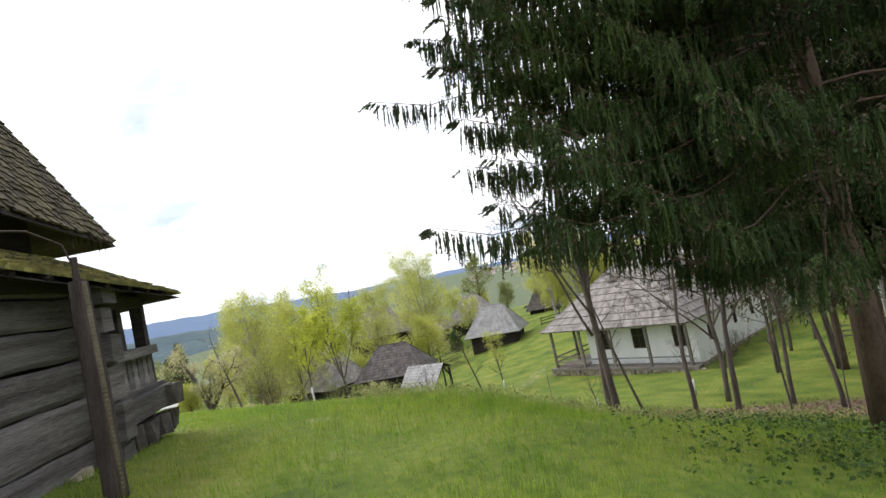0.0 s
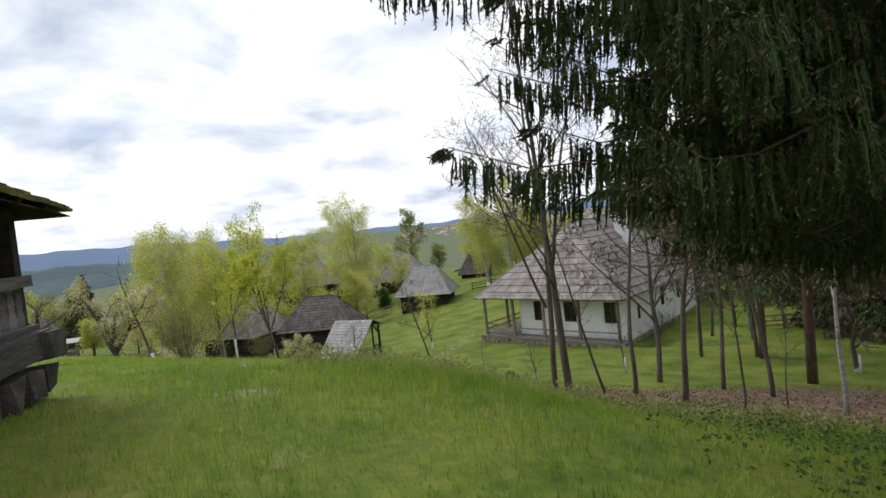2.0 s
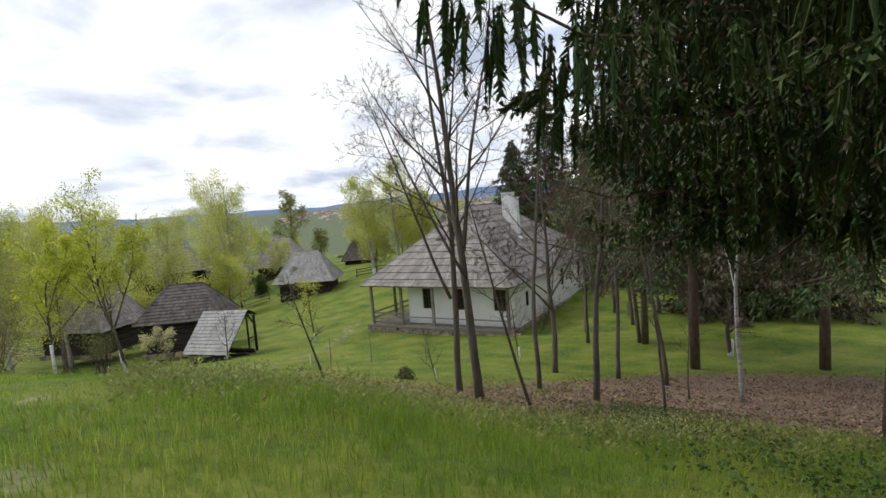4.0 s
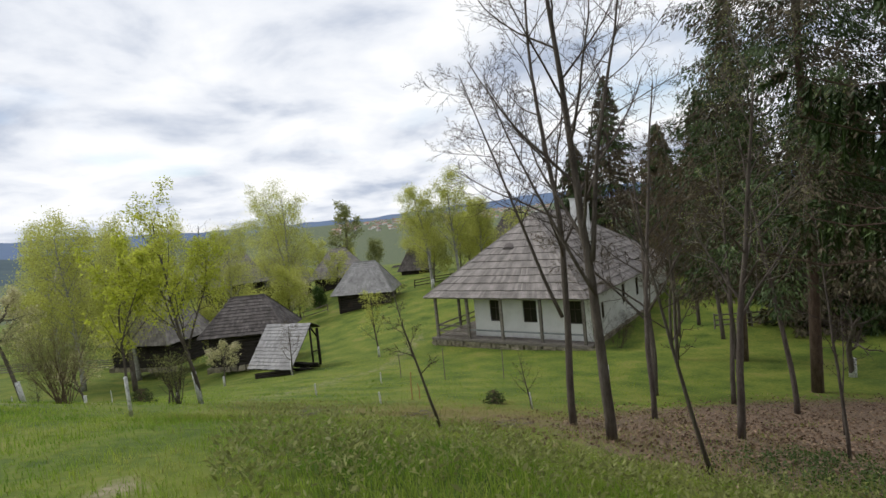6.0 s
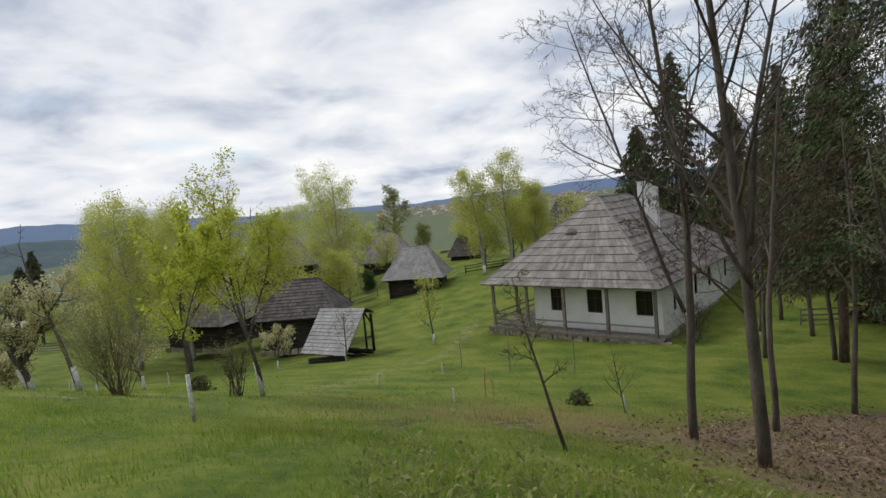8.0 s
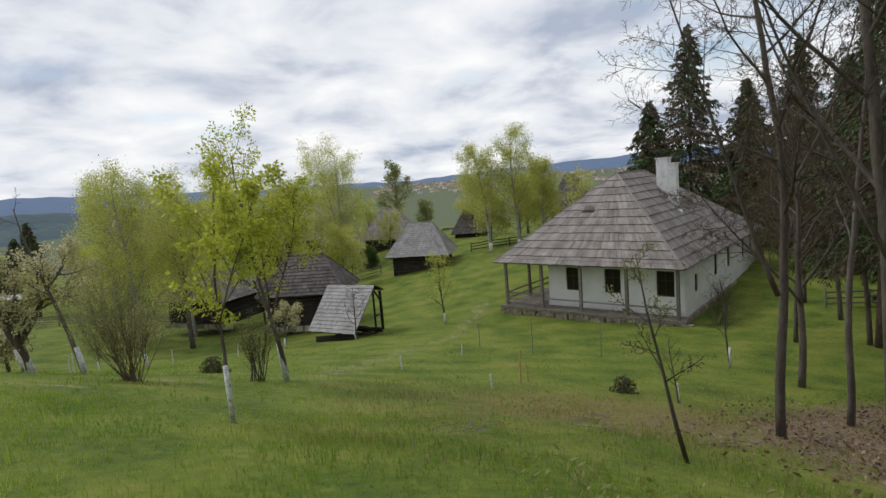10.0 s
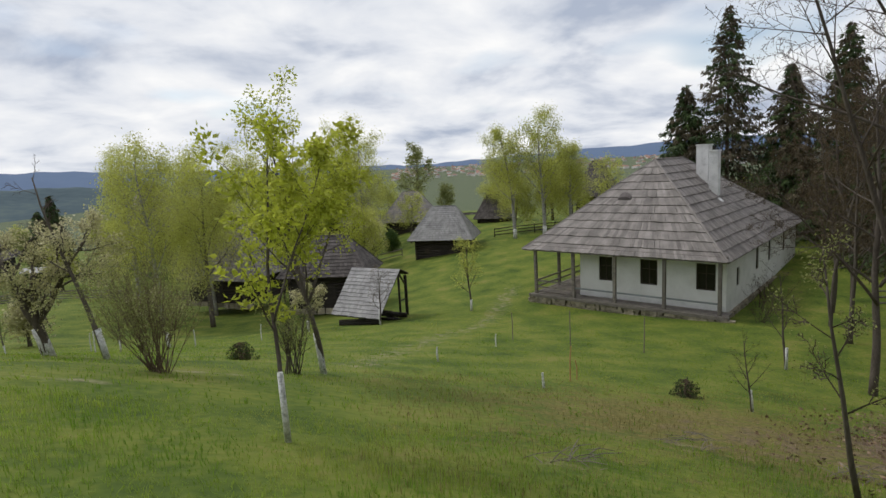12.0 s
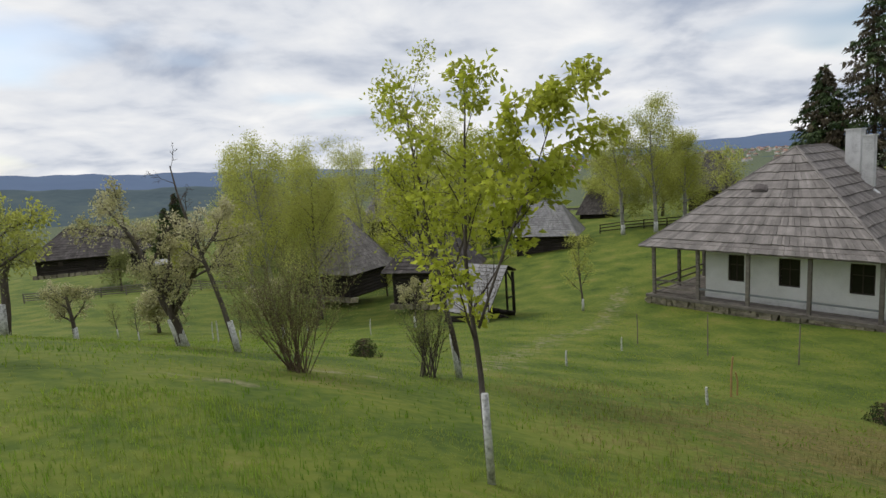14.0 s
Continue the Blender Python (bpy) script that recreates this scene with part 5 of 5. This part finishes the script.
    tree("bare_tree", "pale-limbed bare tree with a few yellow buds", "tree", 7.55, 15.1, 7.6, 0.09, BARE, 56, twig="palewood", leaf="paleleaf", per_tip=1, size=(0.03, 0.02), out=0.03)
    tree("bare_tree", "thin dark tree in leaf litter", "tree", 12.3, 20.9, 8.5, 0.09, SLENDER, 57)
    tree("bare_tree", "thin dark tree in leaf litter", "tree", 12.9, 19.0, 8.5, 0.09, SLENDER, 58, leaf="paleleaf", per_tip=1, size=(0.03, 0.02), out=0.03)
    tree("bare_tree", "very thin sapling in leaf litter", "tree", 7.75, 12.85, 4.2, 0.035, SLENDER, 59)
    tree("bare_tree", "very thin sapling in leaf litter", "tree", 11.0, 15.8, 3.2, 0.028, SLENDER, 60)
    tree("birch_tree", "young birch with white bark in leaf litter", "tree", 12.5, 15.4, 8.0, 0.075, SLENDER, 61, bark="birchbark")
    tree("bare_tree", "slim bare sapling on the brow", "tree", 0.97, 13.6, 2.35, 0.028, SLENDER, 62, lean=(-0.3, 0, 1), leaf="paleleaf", per_tip=1, size=(0.025, 0.015), out=0.03)
    tree("bare_tree", "bare thicket tree with brown twigs", "tree", 19.5, 29, 11, 0.12, BARE, 63, leaf="bud", per_tip=3, size=(0.05, 0.03), out=0.06)
    tree("bare_tree", "bare thicket tree with brown twigs", "tree", 22.5, 33.5, 13, 0.13, dict(BARE, minr=0.011), 64, twig="brownwood", leaf="bud", per_tip=3, size=(0.05, 0.03), out=0.06)
    tree("apple_tree", "spreading bare apple tree with lime-washed foot", "tree", 20.5, 23.7, 3.0, 0.14, FRUIT, 65, lime=0.8)
    # lime-washed young trees on the green
    tree("cherry_tree", "young cherry tree with fresh yellow-green leaves", "tree", -3.51, 14.6, 2.6, 0.026, dict(YOUNG, count=(11, 5, 3), ratio=(0.4, 0.42, 0.4, 0.4)), 71, leaf="cherryleaf", per_tip=3, size=(0.062, 0.034), lime=0.62, droop=0.5, out=0.035, lean=(-0.02, 0, 1), forks=((1.05, (0.42, 0.0, 1.0), 1.45, 0.013),))
    tree("cherry_tree", "young cherry tree with fresh yellow-green leaves", "tree", -3.76, 20.95, 5.0, 0.06, dict(YOUNG, count=(15, 7, 3), ratio=(0.4, 0.42, 0.4, 0.4)), 72, leaf="cherryleaf", per_tip=3, size=(0.068, 0.038), lime=0.85, droop=0.4, out=0.06, lean=(-0.1, 0, 1), forks=((1.5, (0.4, 0.1, 1.0), 2.6, 0.03), (1.3, (-0.5, 0.1, 1.0), 2.6, 0.03)))
    tree("pear_tree", "young rounded pear tree with pale leaves", "tree", 3.38, 43.5, 4.1, 0.07, dict(YOUNG, **{"from": (0.25, 0.2, 0.2)}), 73, leaf="birchleaf", per_tip=3, size=(0.08, 0.05), lime=0.7, out=0.08)
    tree("young_tree", "small bare tree in front of the shed roof", "tree", -2.3, 41.0, 3.2, 0.06, YOUNG, 74, leaf="bud", per_tip=1, size=(0.05, 0.03), lime=0.9, out=0.04)
    tree("sapling", "bare sapling with lime-washed stem", "tree", 5.05, 20.3, 1.7, 0.028, YOUNG, 75, lime=0.5, lean=(-0.12, 0, 1))
    tree("sapling", "small lime-washed tree beside the house corner", "tree", 11.05, 26.65, 3.4, 0.05, YOUNG, 76, lime=0.75, leaf="bud", per_tip=1, size=(0.03, 0.02))
    # orchard
    tree("plum_tree", "old fruit tree in pale blossom with a lime-washed trunk", "tree", -9.55, 22.63, 2.0, 0.12, FRUIT, 77, leaf="blossom", per_tip=3, size=(0.05, 0.045), lime=0.65, out=0.06, lean=(-0.25, 0, 1), forks=((0.7, (0.55, 0.1, 0.9), 2.2, 0.07), (0.75, (-0.5, 0, 0.9), 2.3, 0.08)))
    tree("plum_tree", "small round blossoming tree with a lime-washed trunk", "tree", -17.1, 30.0, 1.9, 0.09, FRUIT, 78, leaf="blossom", per_tip=3, size=(0.06, 0.05), lime=0.6, out=0.06)
    tree("plum_tree", "young blossoming tree on the green", "tree", -6.3, 41.5, 2.3, 0.06, FRUIT, 79, leaf="blossom", per_tip=2, size=(0.08, 0.07), lime=0.6, out=0.08)
    tree("plum_tree", "blossoming orchard tree with a lime-washed trunk", "tree", -12.0, 36.5, 2.4, 0.07, FRUIT, 80, leaf="blossom", per_tip=2, size=(0.08, 0.07), lime=0.7, out=0.08)
    tree("bare_tree", "leaning bare tree with a lime-washed foot", "tree", -8.1, 21.9, 3.9, 0.06, SLENDER, 81, lime=0.65, lean=(-0.16, 0, 1))
    tree("willow_tree", "tree in fresh leaf with a lime-washed trunk", "tree", -13.3, 22.6, 2.6, 0.1, FRUIT, 82, leaf="birchleaf", per_tip=4, size=(0.1, 0.05), lime=0.7, out=0.1)
    tree("hazel_bush", "many-stemmed brown bush with pale buds", "bush", -5.95, 18.7, 1.75, 0.009, SHRUB, 83, leaf="paleleaf", per_tip=2, size=(0.028, 0.016), stems=40, out=0.04, fan=0.62, bark="brownwood", twig="brownwood")
    tree("hazel_bush", "low bush with yellow-green buds", "bush", -4.3, 20.6, 1.3, 0.015, SHRUB, 84, leaf="paleleaf", per_tip=1, size=(0.03, 0.02), stems=16, out=0.03)
    for x, y, h, sd in ((-13.0, 34.0, 1.6, 85), (-18.5, 36.0, 1.8, 86), (-22.0, 40.0, 1.8, 87), (-20.5, 30.5, 1.6, 88)):
        tree("orchard_sapling", "young orchard tree with a lime-washed stem", "tree", x, y, h, 0.035, YOUNG, sd, leaf="paleleaf", per_tip=1, size=(0.05, 0.03), lime=0.5, group="orchard saplings")
    for x, y, sd in ((4.36, 21.65, 89), (-6.05, 24.2, 90)):
        spruce("tiny green spruce seedling in the grass", x, y, 0.46, 0.26, 0.014, sd, 60, 12, 18, 0.02, 0.006, 0.0, 0.12, group="spruce seedlings", old=0.1)
    # birches and willows round the village
    for x, y, h, sd, w in ((-18.5, 54.5, 12.0, 91, 0.2), (-15.5, 58.0, 12.3, 92, 0.2), (-21.5, 58.5, 11.5, 93, 0.2), (-12.8, 67.0, 13.5, 94, 0.2), (-9.0, 72.0, 12.0, 95, 0.2)):
        tree("birch_tree", "birch in fresh yellow-green leaf", "tree", x, y, h, w, BIRCH, sd, bark="birchbark", leaf="birchleaf", per_tip=9, size=(0.15, 0.08), out=0.32, droop=0.6, group="village birches")
    for x, y, h, sd in ((-6.0, 98.0, 14.0, 97), (13.1, 68.6, 10.6, 98), (16.0, 67.4, 11.5, 99), (19.5, 69.0, 8.5, 100)):
        tree("birch_tree", "pale birch in thin fresh leaf", "tree", x, y, h, 0.2, BIRCH, sd, bark="birchbark", leaf="birchleaf", per_tip=9, size=(0.15, 0.08), out=0.3, droop=0.6, lime=1.0, group="village birches")
    tree("birch_tree", "tall many-stemmed birch in thin fresh leaf", "tree", -3.2, 86.0, 15.5, 0.17, dict(BIRCH, angle=((24, 44), (35, 60), (35, 70), (30, 60)), **{"from": (0.06, 0.2, 0.2)}), 96, bark="birchbark", leaf="birchleaf", per_tip=6, size=(0.17, 0.09), out=0.35, droop=0.6, stems=3, fan=0.16, lime=1.0, group="village birches")
    tree("round_tree", "broad round tree in brownish young leaf", "tree", 7.0, 112.0, 11.0, 0.35, ROUND, 101, leaf="paleleaf", per_tip=4, size=(0.3, 0.2), out=0.3)
    for x, y, h, sd in ((15.0, 84.0, 7.0, 102), (20.5, 78.0, 7.0, 103), (-36.0, 76.0, 4.0, 104), (-3.0, 70.0, 6.0, 106)):
        tree("round_tree", "low bushy tree in yellow-green leaf", "tree", x, y, h, 0.2, ROUND, sd, leaf="birchleaf", per_tip=8, size=(0.16, 0.1), out=0.35)
    # bushes and hedgerow trees that fill the ground between and behind the houses
    for x, y, h, sd in ((-6.5, 66.0, 5.0, 150), (14.2, 72.5, 5.5, 152), (17.4, 71.5, 6.5, 153), (21.0, 72.5, 5.5, 154), (-20.0, 70.0, 8.0, 157), (-15.5, 74.0, 8.0, 158), (-10.5, 62.5, 5.0, 159), (-30.0, 78.0, 6.5, 160)):
        tree("leafy_bush", "tall bush in soft yellow-green leaf", "bush", x, y, h, 0.1, dict(ROUND, **{"from": (0.06, 0.2, 0.2)}), sd, leaf="birchleaf", per_tip=8, size=(0.15, 0.09), out=0.32, droop=0.3, group="village bushes")
    tree("dark_bush", "dark round evergreen bush beside the hut", "bush", 0.4, 79.0, 2.2, 0.1, dict(ROUND, **{"from": (0.05, 0.1, 0.1)}), 151, leaf="weed", per_tip=7, size=(0.14, 0.09), out=0.2)
    hedge = random.Random(17)
    for k in range(26):
        x = -78 + 6.1 * k + hedge.uniform(-2, 2)
        y = 112 + 12 * math.sin(k * 1.9) + 0.12 * abs(x)
        tree("hedgerow_tree", "hazy hedgerow tree in young leaf", "tree", x, y, hedge.uniform(4.5, 7.5) if x < 4 else hedge.uniform(3.0, 4.5), 0.15, dict(ROUND, count=(11, 5, 3), **{"from": (0.1, 0.2, 0.2)}), 170 + k, leaf="birchleaf" if k % 3 else "paleleaf", per_tip=6, size=(0.24, 0.15), out=0.35, group="hedgerow trees")
    for x, y, h, sd in ((-44.0, 92.0, 11.0, 107), (-46.8, 94.0, 9.0, 110), (-35.5, 95.0, 9.5, 108), (-33.4, 97.0, 8.0, 126)):
        conifer("dark spruce beyond the orchard", x, y, h, 3.0, 0.2, sd, 120, 90, (0.45, 0.2), 0.03, 0.6, group="far spruces")
    for x, y, h, sd in ((-14.2, 52.0, 10.5, 111),):
        tree("willow_tree", "soft drooping willow in fresh yellow-green leaf", "tree", x, y, h, 0.2, dict(BIRCH, rise=(0.02, -0.04, -0.2, -0.2)), sd, leaf="birchleaf", per_tip=14, size=(0.15, 0.06), out=0.42, droop=0.9, group="willows")
    for x, y, h, sd, lf in ((-40.0, 70.0, 4.0, 113, "paleleaf"), (-29.5, 73.0, 3.6, 114, "blossom"), (-47.0, 80.0, 4.5, 115, "paleleaf"), (-26.5, 76.0, 5.0, 116, "birchleaf"), (-58.0, 70.0, 5.0, 117, "birchleaf"), (-22.0, 44.0, 2.2, 118, "blossom"), (3.0, 82.0, 5.5, 121, "birchleaf"), (-2.0, 74.5, 4.5, 122, "blossom"), (26.0, 74.0, 6.5, 123, "birchleaf")):
        tree("orchard_tree", "spreading orchard tree in young leaf", "tree", x, y, h, 0.12, ROUND, sd, leaf=lf, per_tip=3, size=(0.17, 0.11), out=0.25, group="orchard trees")
    tree("apple_tree", "fruit tree with a lime-washed trunk", "tree", -9.0, 17.0, 1.5, 0.085, FRUIT, 124, lime=0.6, leaf="paleleaf", per_tip=2, size=(0.04, 0.025), lean=(-0.2, 0, 1))
    tree("bare_tree", "bare tree behind the birches", "tree", -14.5, 88.0, 15.0, 0.2, dict(BARE, count=(11, 6, 5), minr=0.007), 109)


trees()


# ---- grass, weeds and litter ----
def scatter(n, x0, x1, y0, y1, rng, keep=None):
    p = np.stack([rng.uniform(x0, x1, n), rng.uniform(y0, y1, n)], 1)
    if keep is not None:
        p = p[rng.random(len(p)) < keep(p[:, 0], p[:, 1])]
    return np.column_stack([p, land(p[:, 0], p[:, 1])])


def litter_zone(x, y):
    return np.clip(1.1 - np.hypot((x - 13.0) / 10.6, (y - 13.8) / 8.0), 0, 1)


def grass(name, pts, h, w, rng, mat, label, bend=0.45):
    n = len(pts)
    az = rng.uniform(0, 2 * np.pi, n)
    d = np.stack([np.cos(az), np.sin(az), 0 * az], 1)
    s = np.stack([-np.sin(az), np.cos(az), 0 * az], 1)
    hh = (h * rng.uniform(0.45, 1.4, n))[:, None] if np.isscalar(h) else (h * rng.uniform(0.5, 1.35, n))[:, None]
    b = hh * (bend * rng.uniform(0.1, 1.4, n))[:, None]
    up = np.array([0, 0, 1.0])
    mid = pts + up * hh * 0.55 + d * b * 0.3
    tip = pts + up * hh + d * b
    low = pts - up * 0.02
    q = np.stack([low - s * w / 2, low + s * w / 2, mid + s * w * 0.38, mid - s * w * 0.38], 1).reshape(-1, 3)
    t = np.stack([mid - s * w * 0.38, mid + s * w * 0.38, tip], 1).reshape(-1, 3)
    me = bpy.data.meshes.new(name)
    nq, ntr = len(pts), len(pts)
    v = np.concatenate([q, t])
    me.vertices.add(len(v))
    me.vertices.foreach_set("co", v.astype(np.float32).ravel())
    me.loops.add(len(v))
    me.loops.foreach_set("vertex_index", np.arange(len(v), dtype=np.int32))
    me.polygons.add(nq + ntr)
    me.polygons.foreach_set("loop_start", np.concatenate([np.arange(0, 4 * nq, 4), 4 * nq + np.arange(0, 3 * ntr, 3)]).astype(np.int32))
    me.polygons.foreach_set("loop_total", np.concatenate([np.full(nq, 4), np.full(ntr, 3)]).astype(np.int32))
    me.materials.append(mat)
    me.update(calc_edges=True)
    tagged(new(name, me), label, "grass", kind="stuff")


def brush_pile(x, y, seed):
    b = thing("brush_pile", "small heap of dry cut twigs on the grass", "brush pile", "brush piles", on(x, y))
    rng = random.Random(seed)
    for _ in range(22):
        m = Mesh()
        a = rng.uniform(0, 6.28)
        c = Vector((rng.uniform(-0.3, 0.3), rng.uniform(-0.2, 0.2), rng.uniform(0.01, 0.09)))
        d = Vector((math.cos(a), math.sin(a) * 0.6, rng.uniform(-0.05, 0.2))) * rng.uniform(0.1, 0.26)
        m.tube([c - d, c + Vector((0, 0, 0.02)), c + d], [0.004, 0.005, 0.003], 4)
        part("stick", m.data("stick", M["palewood"]), b)


brush_pile(-1.1, 14.4, 1)
brush_pile(1.0, 16.1, 2)
brush_pile(2.6, 15.2, 3)
brush_pile(5.2, 16.2, 4)
for k, (x, y) in enumerate(((18.6, 38.0), (20.2, 39.6), (16.6, 35.2))):
    tree("bare_shrub", "brown leafless shrub against the white wall", "bush", x, y, 1.5, 0.012, SHRUB, 130 + k, leaf="bud", per_tip=1, size=(0.03, 0.02), stems=10, out=0.03, fan=0.7, group="bare shrubs")
tree("bare_tree", "bare brown tree beside the white house", "tree", 19.0, 33.5, 10.5, 0.1, dict(BARE, minr=0.01), 140, twig="brownwood", leaf="bud", per_tip=2, size=(0.05, 0.03), out=0.08)
tree("bare_tree", "bare brown tree beside the white house", "tree", 24.0, 37.5, 12.5, 0.13, dict(BARE, minr=0.011), 141, twig="brownwood", leaf="bud", per_tip=2, size=(0.05, 0.03), out=0.08)
for x, y, hh, sd in ((17.2, 30.5, 8.5, 142), (21.2, 35.8, 11.0, 143), (26.2, 35.5, 12.0, 144)):
    tree("bare_tree", "dense brown-twigged bare tree beside the white house", "tree", x, y, hh, 0.11, dict(BARE, minr=0.011), sd, twig="brownwood", leaf="bud", per_tip=2, size=(0.05, 0.03), out=0.08)


def meadow():
    rng = np.random.default_rng(77)
    keep = lambda x, y: (1 - 0.9 * np.clip(litter_zone(x, y) * 2.2, 0, 1)) * (x > -2.9 - 0.12 * (y - 4.5))
    near = scatter(130000, -7, 8, 1.2, 16, rng, lambda x, y: np.where(y < 8.3, (x > -3.1 - 0.12 * (y - 4.5)), 1.0) * (1 - 0.9 * np.clip(litter_zone(x, y) * 2.2, 0, 1)) * (1 - 0.85 * np.exp(-(((x - 2.6) / 5.2) ** 2) - ((y - 18.0) / 4.6) ** 2)))
    tall = 0.5 + 0.5 * np.sin(near[:, 0] * 1.3 + 1.2) * np.sin(near[:, 1] * 0.9 + 0.7 * near[:, 0])
    brow = np.exp(-(((near[:, 1] - 8.0) / 3.0) ** 2)) * sst(-3.6, 0.6, near[:, 0])
    clump = np.clip(np.sin(near[:, 0] * 6.1 + 3 * np.sin(near[:, 1] * 2.3)) * np.sin(near[:, 1] * 5.3 + 2.4 * np.sin(near[:, 0] * 3.1)), 0, 1)
    h = 0.03 + 0.03 * tall + 0.06 * clump * clump + 0.15 * brow * (0.3 + 0.7 * tall)
    grass("meadow_grass", near, h, 0.0065, rng, M["grass"], "fresh green meadow grass on the brow", 0.85)
    far = scatter(60000, -26, 15, 15, 44, rng, lambda x, y: (1 - 0.95 * np.clip(litter_zone(x, y) * 2.2, 0, 1)) * (1 - 0.9 * np.exp(-(((x - 2.6) / 5.2) ** 2) - ((y - 18.0) / 4.6) ** 2)))
    grass("meadow_grass", far, 0.05, 0.014, rng, M["grass"], "fresh green meadow grass on the slope")
    dry = scatter(9000, -3, 9, 4, 22, rng, lambda x, y: 0.25 + 0.75 * (litter_zone(x, y) > 0.02))
    dry = np.concatenate([dry, scatter(24000, -3.0, 9, 12.0, 23, rng, lambda x, y: 0.3 + 0.7 * (np.sin(x * 2.1 + np.sin(y * 1.7)) * np.sin(y * 1.9) > 0))])
    grass("dry_grass", dry, 0.075, 0.005, rng, M["drygrass"], "dry straw-coloured grass stalks", 0.8)
    lit = scatter(42000, 2, 24, 5.5, 23, rng, lambda x, y: np.clip(litter_zone(x, y) * 2.0, 0, 1))
    lit[:, 2] += rng.uniform(0.0, 0.03, len(lit))
    az = rng.uniform(0, 6.28, len(lit))
    d = np.stack([np.cos(az), np.sin(az), rng.normal(0, 0.25, len(lit))], 1)
    tagged(new("leaf_litter", soup("leaf_litter", leaf_quads(lit, d, 0.085, 0.05, rng, 0.15), 4, M["litter"])), "dry brown fallen leaves under the trees", "leaf litter", kind="stuff")
    # nettles and brambles at the edge of the trees
    c = scatter(4200, 1.5, 9, 2.9, 13.5, rng, lambda x, y: np.exp(-(((x - 3.4 - 0.35 * (y - 4)) / 1.2) ** 2)))
    pts, dirs = [], []
    for p in c:
        hh = rng.uniform(0.05, 0.22)
        k = int(5 + hh * 26)
        zz = rng.uniform(0.15, 1, k) * hh
        a = rng.uniform(0, 6.28, k)
        pts.append(np.stack([p[0] + 0.02 * np.cos(a), p[1] + 0.02 * np.sin(a), p[2] + zz], 1))
        dirs.append(np.stack([np.cos(a), np.sin(a), 0.15 + 0 * a], 1))
    pts, dirs = np.concatenate(pts), np.concatenate(dirs)
    tagged(new("nettles", soup("nettles", leaf_quads(pts, dirs, 0.042, 0.028, rng, 0.3), 4, M["weed"])), "patch of nettles and low weeds under the spruces", "weeds", kind="stuff")
    # taller mixed weeds along the brow
    c = scatter(3600, -1.5, 6.0, 7.0, 13.0, rng, lambda x, y: np.exp(-(((y - 9.6 + 0.2 * x) / 1.3) ** 2)))
    pts, dirs = [], []
    for p in c:
        hh = rng.uniform(0.12, 0.32)
        k = int(4 + hh * 22)
        a = rng.uniform(0, 6.28, k)
        pts.append(np.stack([p[0] + 0.03 * np.cos(a), p[1] + 0.03 * np.sin(a), p[2] + rng.uniform(0.1, 1, k) * hh], 1))
        dirs.append(np.stack([np.cos(a), np.sin(a), 0.7 + 0 * a], 1))
    tagged(new("brow_weeds", soup("brow_weeds", leaf_quads(np.concatenate(pts), np.concatenate(dirs), 0.055, 0.022, rng, 0.3), 4, M["paleleaf"])), "yellow-green weeds along the brow of the slope", "weeds", kind="stuff")
    # scattered tufts and low weeds on the green
    c = scatter(320, -14, 12, 14, 36, rng)
    pts, dirs = [], []
    for p in c:
        k = 22
        a = rng.uniform(0, 6.28, k)
        r = rng.uniform(0, 0.22, k)
        pts.append(np.stack([p[0] + r * np.cos(a), p[1] + r * np.sin(a), p[2] + 0 * a], 1))
        dirs.append(np.stack([0.4 * np.cos(a), 0.4 * np.sin(a), 1 + 0 * a], 1))
    tagged(new("grass_tufts", soup("grass_tufts", leaf_quads(np.concatenate(pts), np.concatenate(dirs), 0.08, 0.014, rng, 0.5), 4, M["grass"])), "fresh tufts of grass on the slope", "grass", kind="stuff")


meadow()
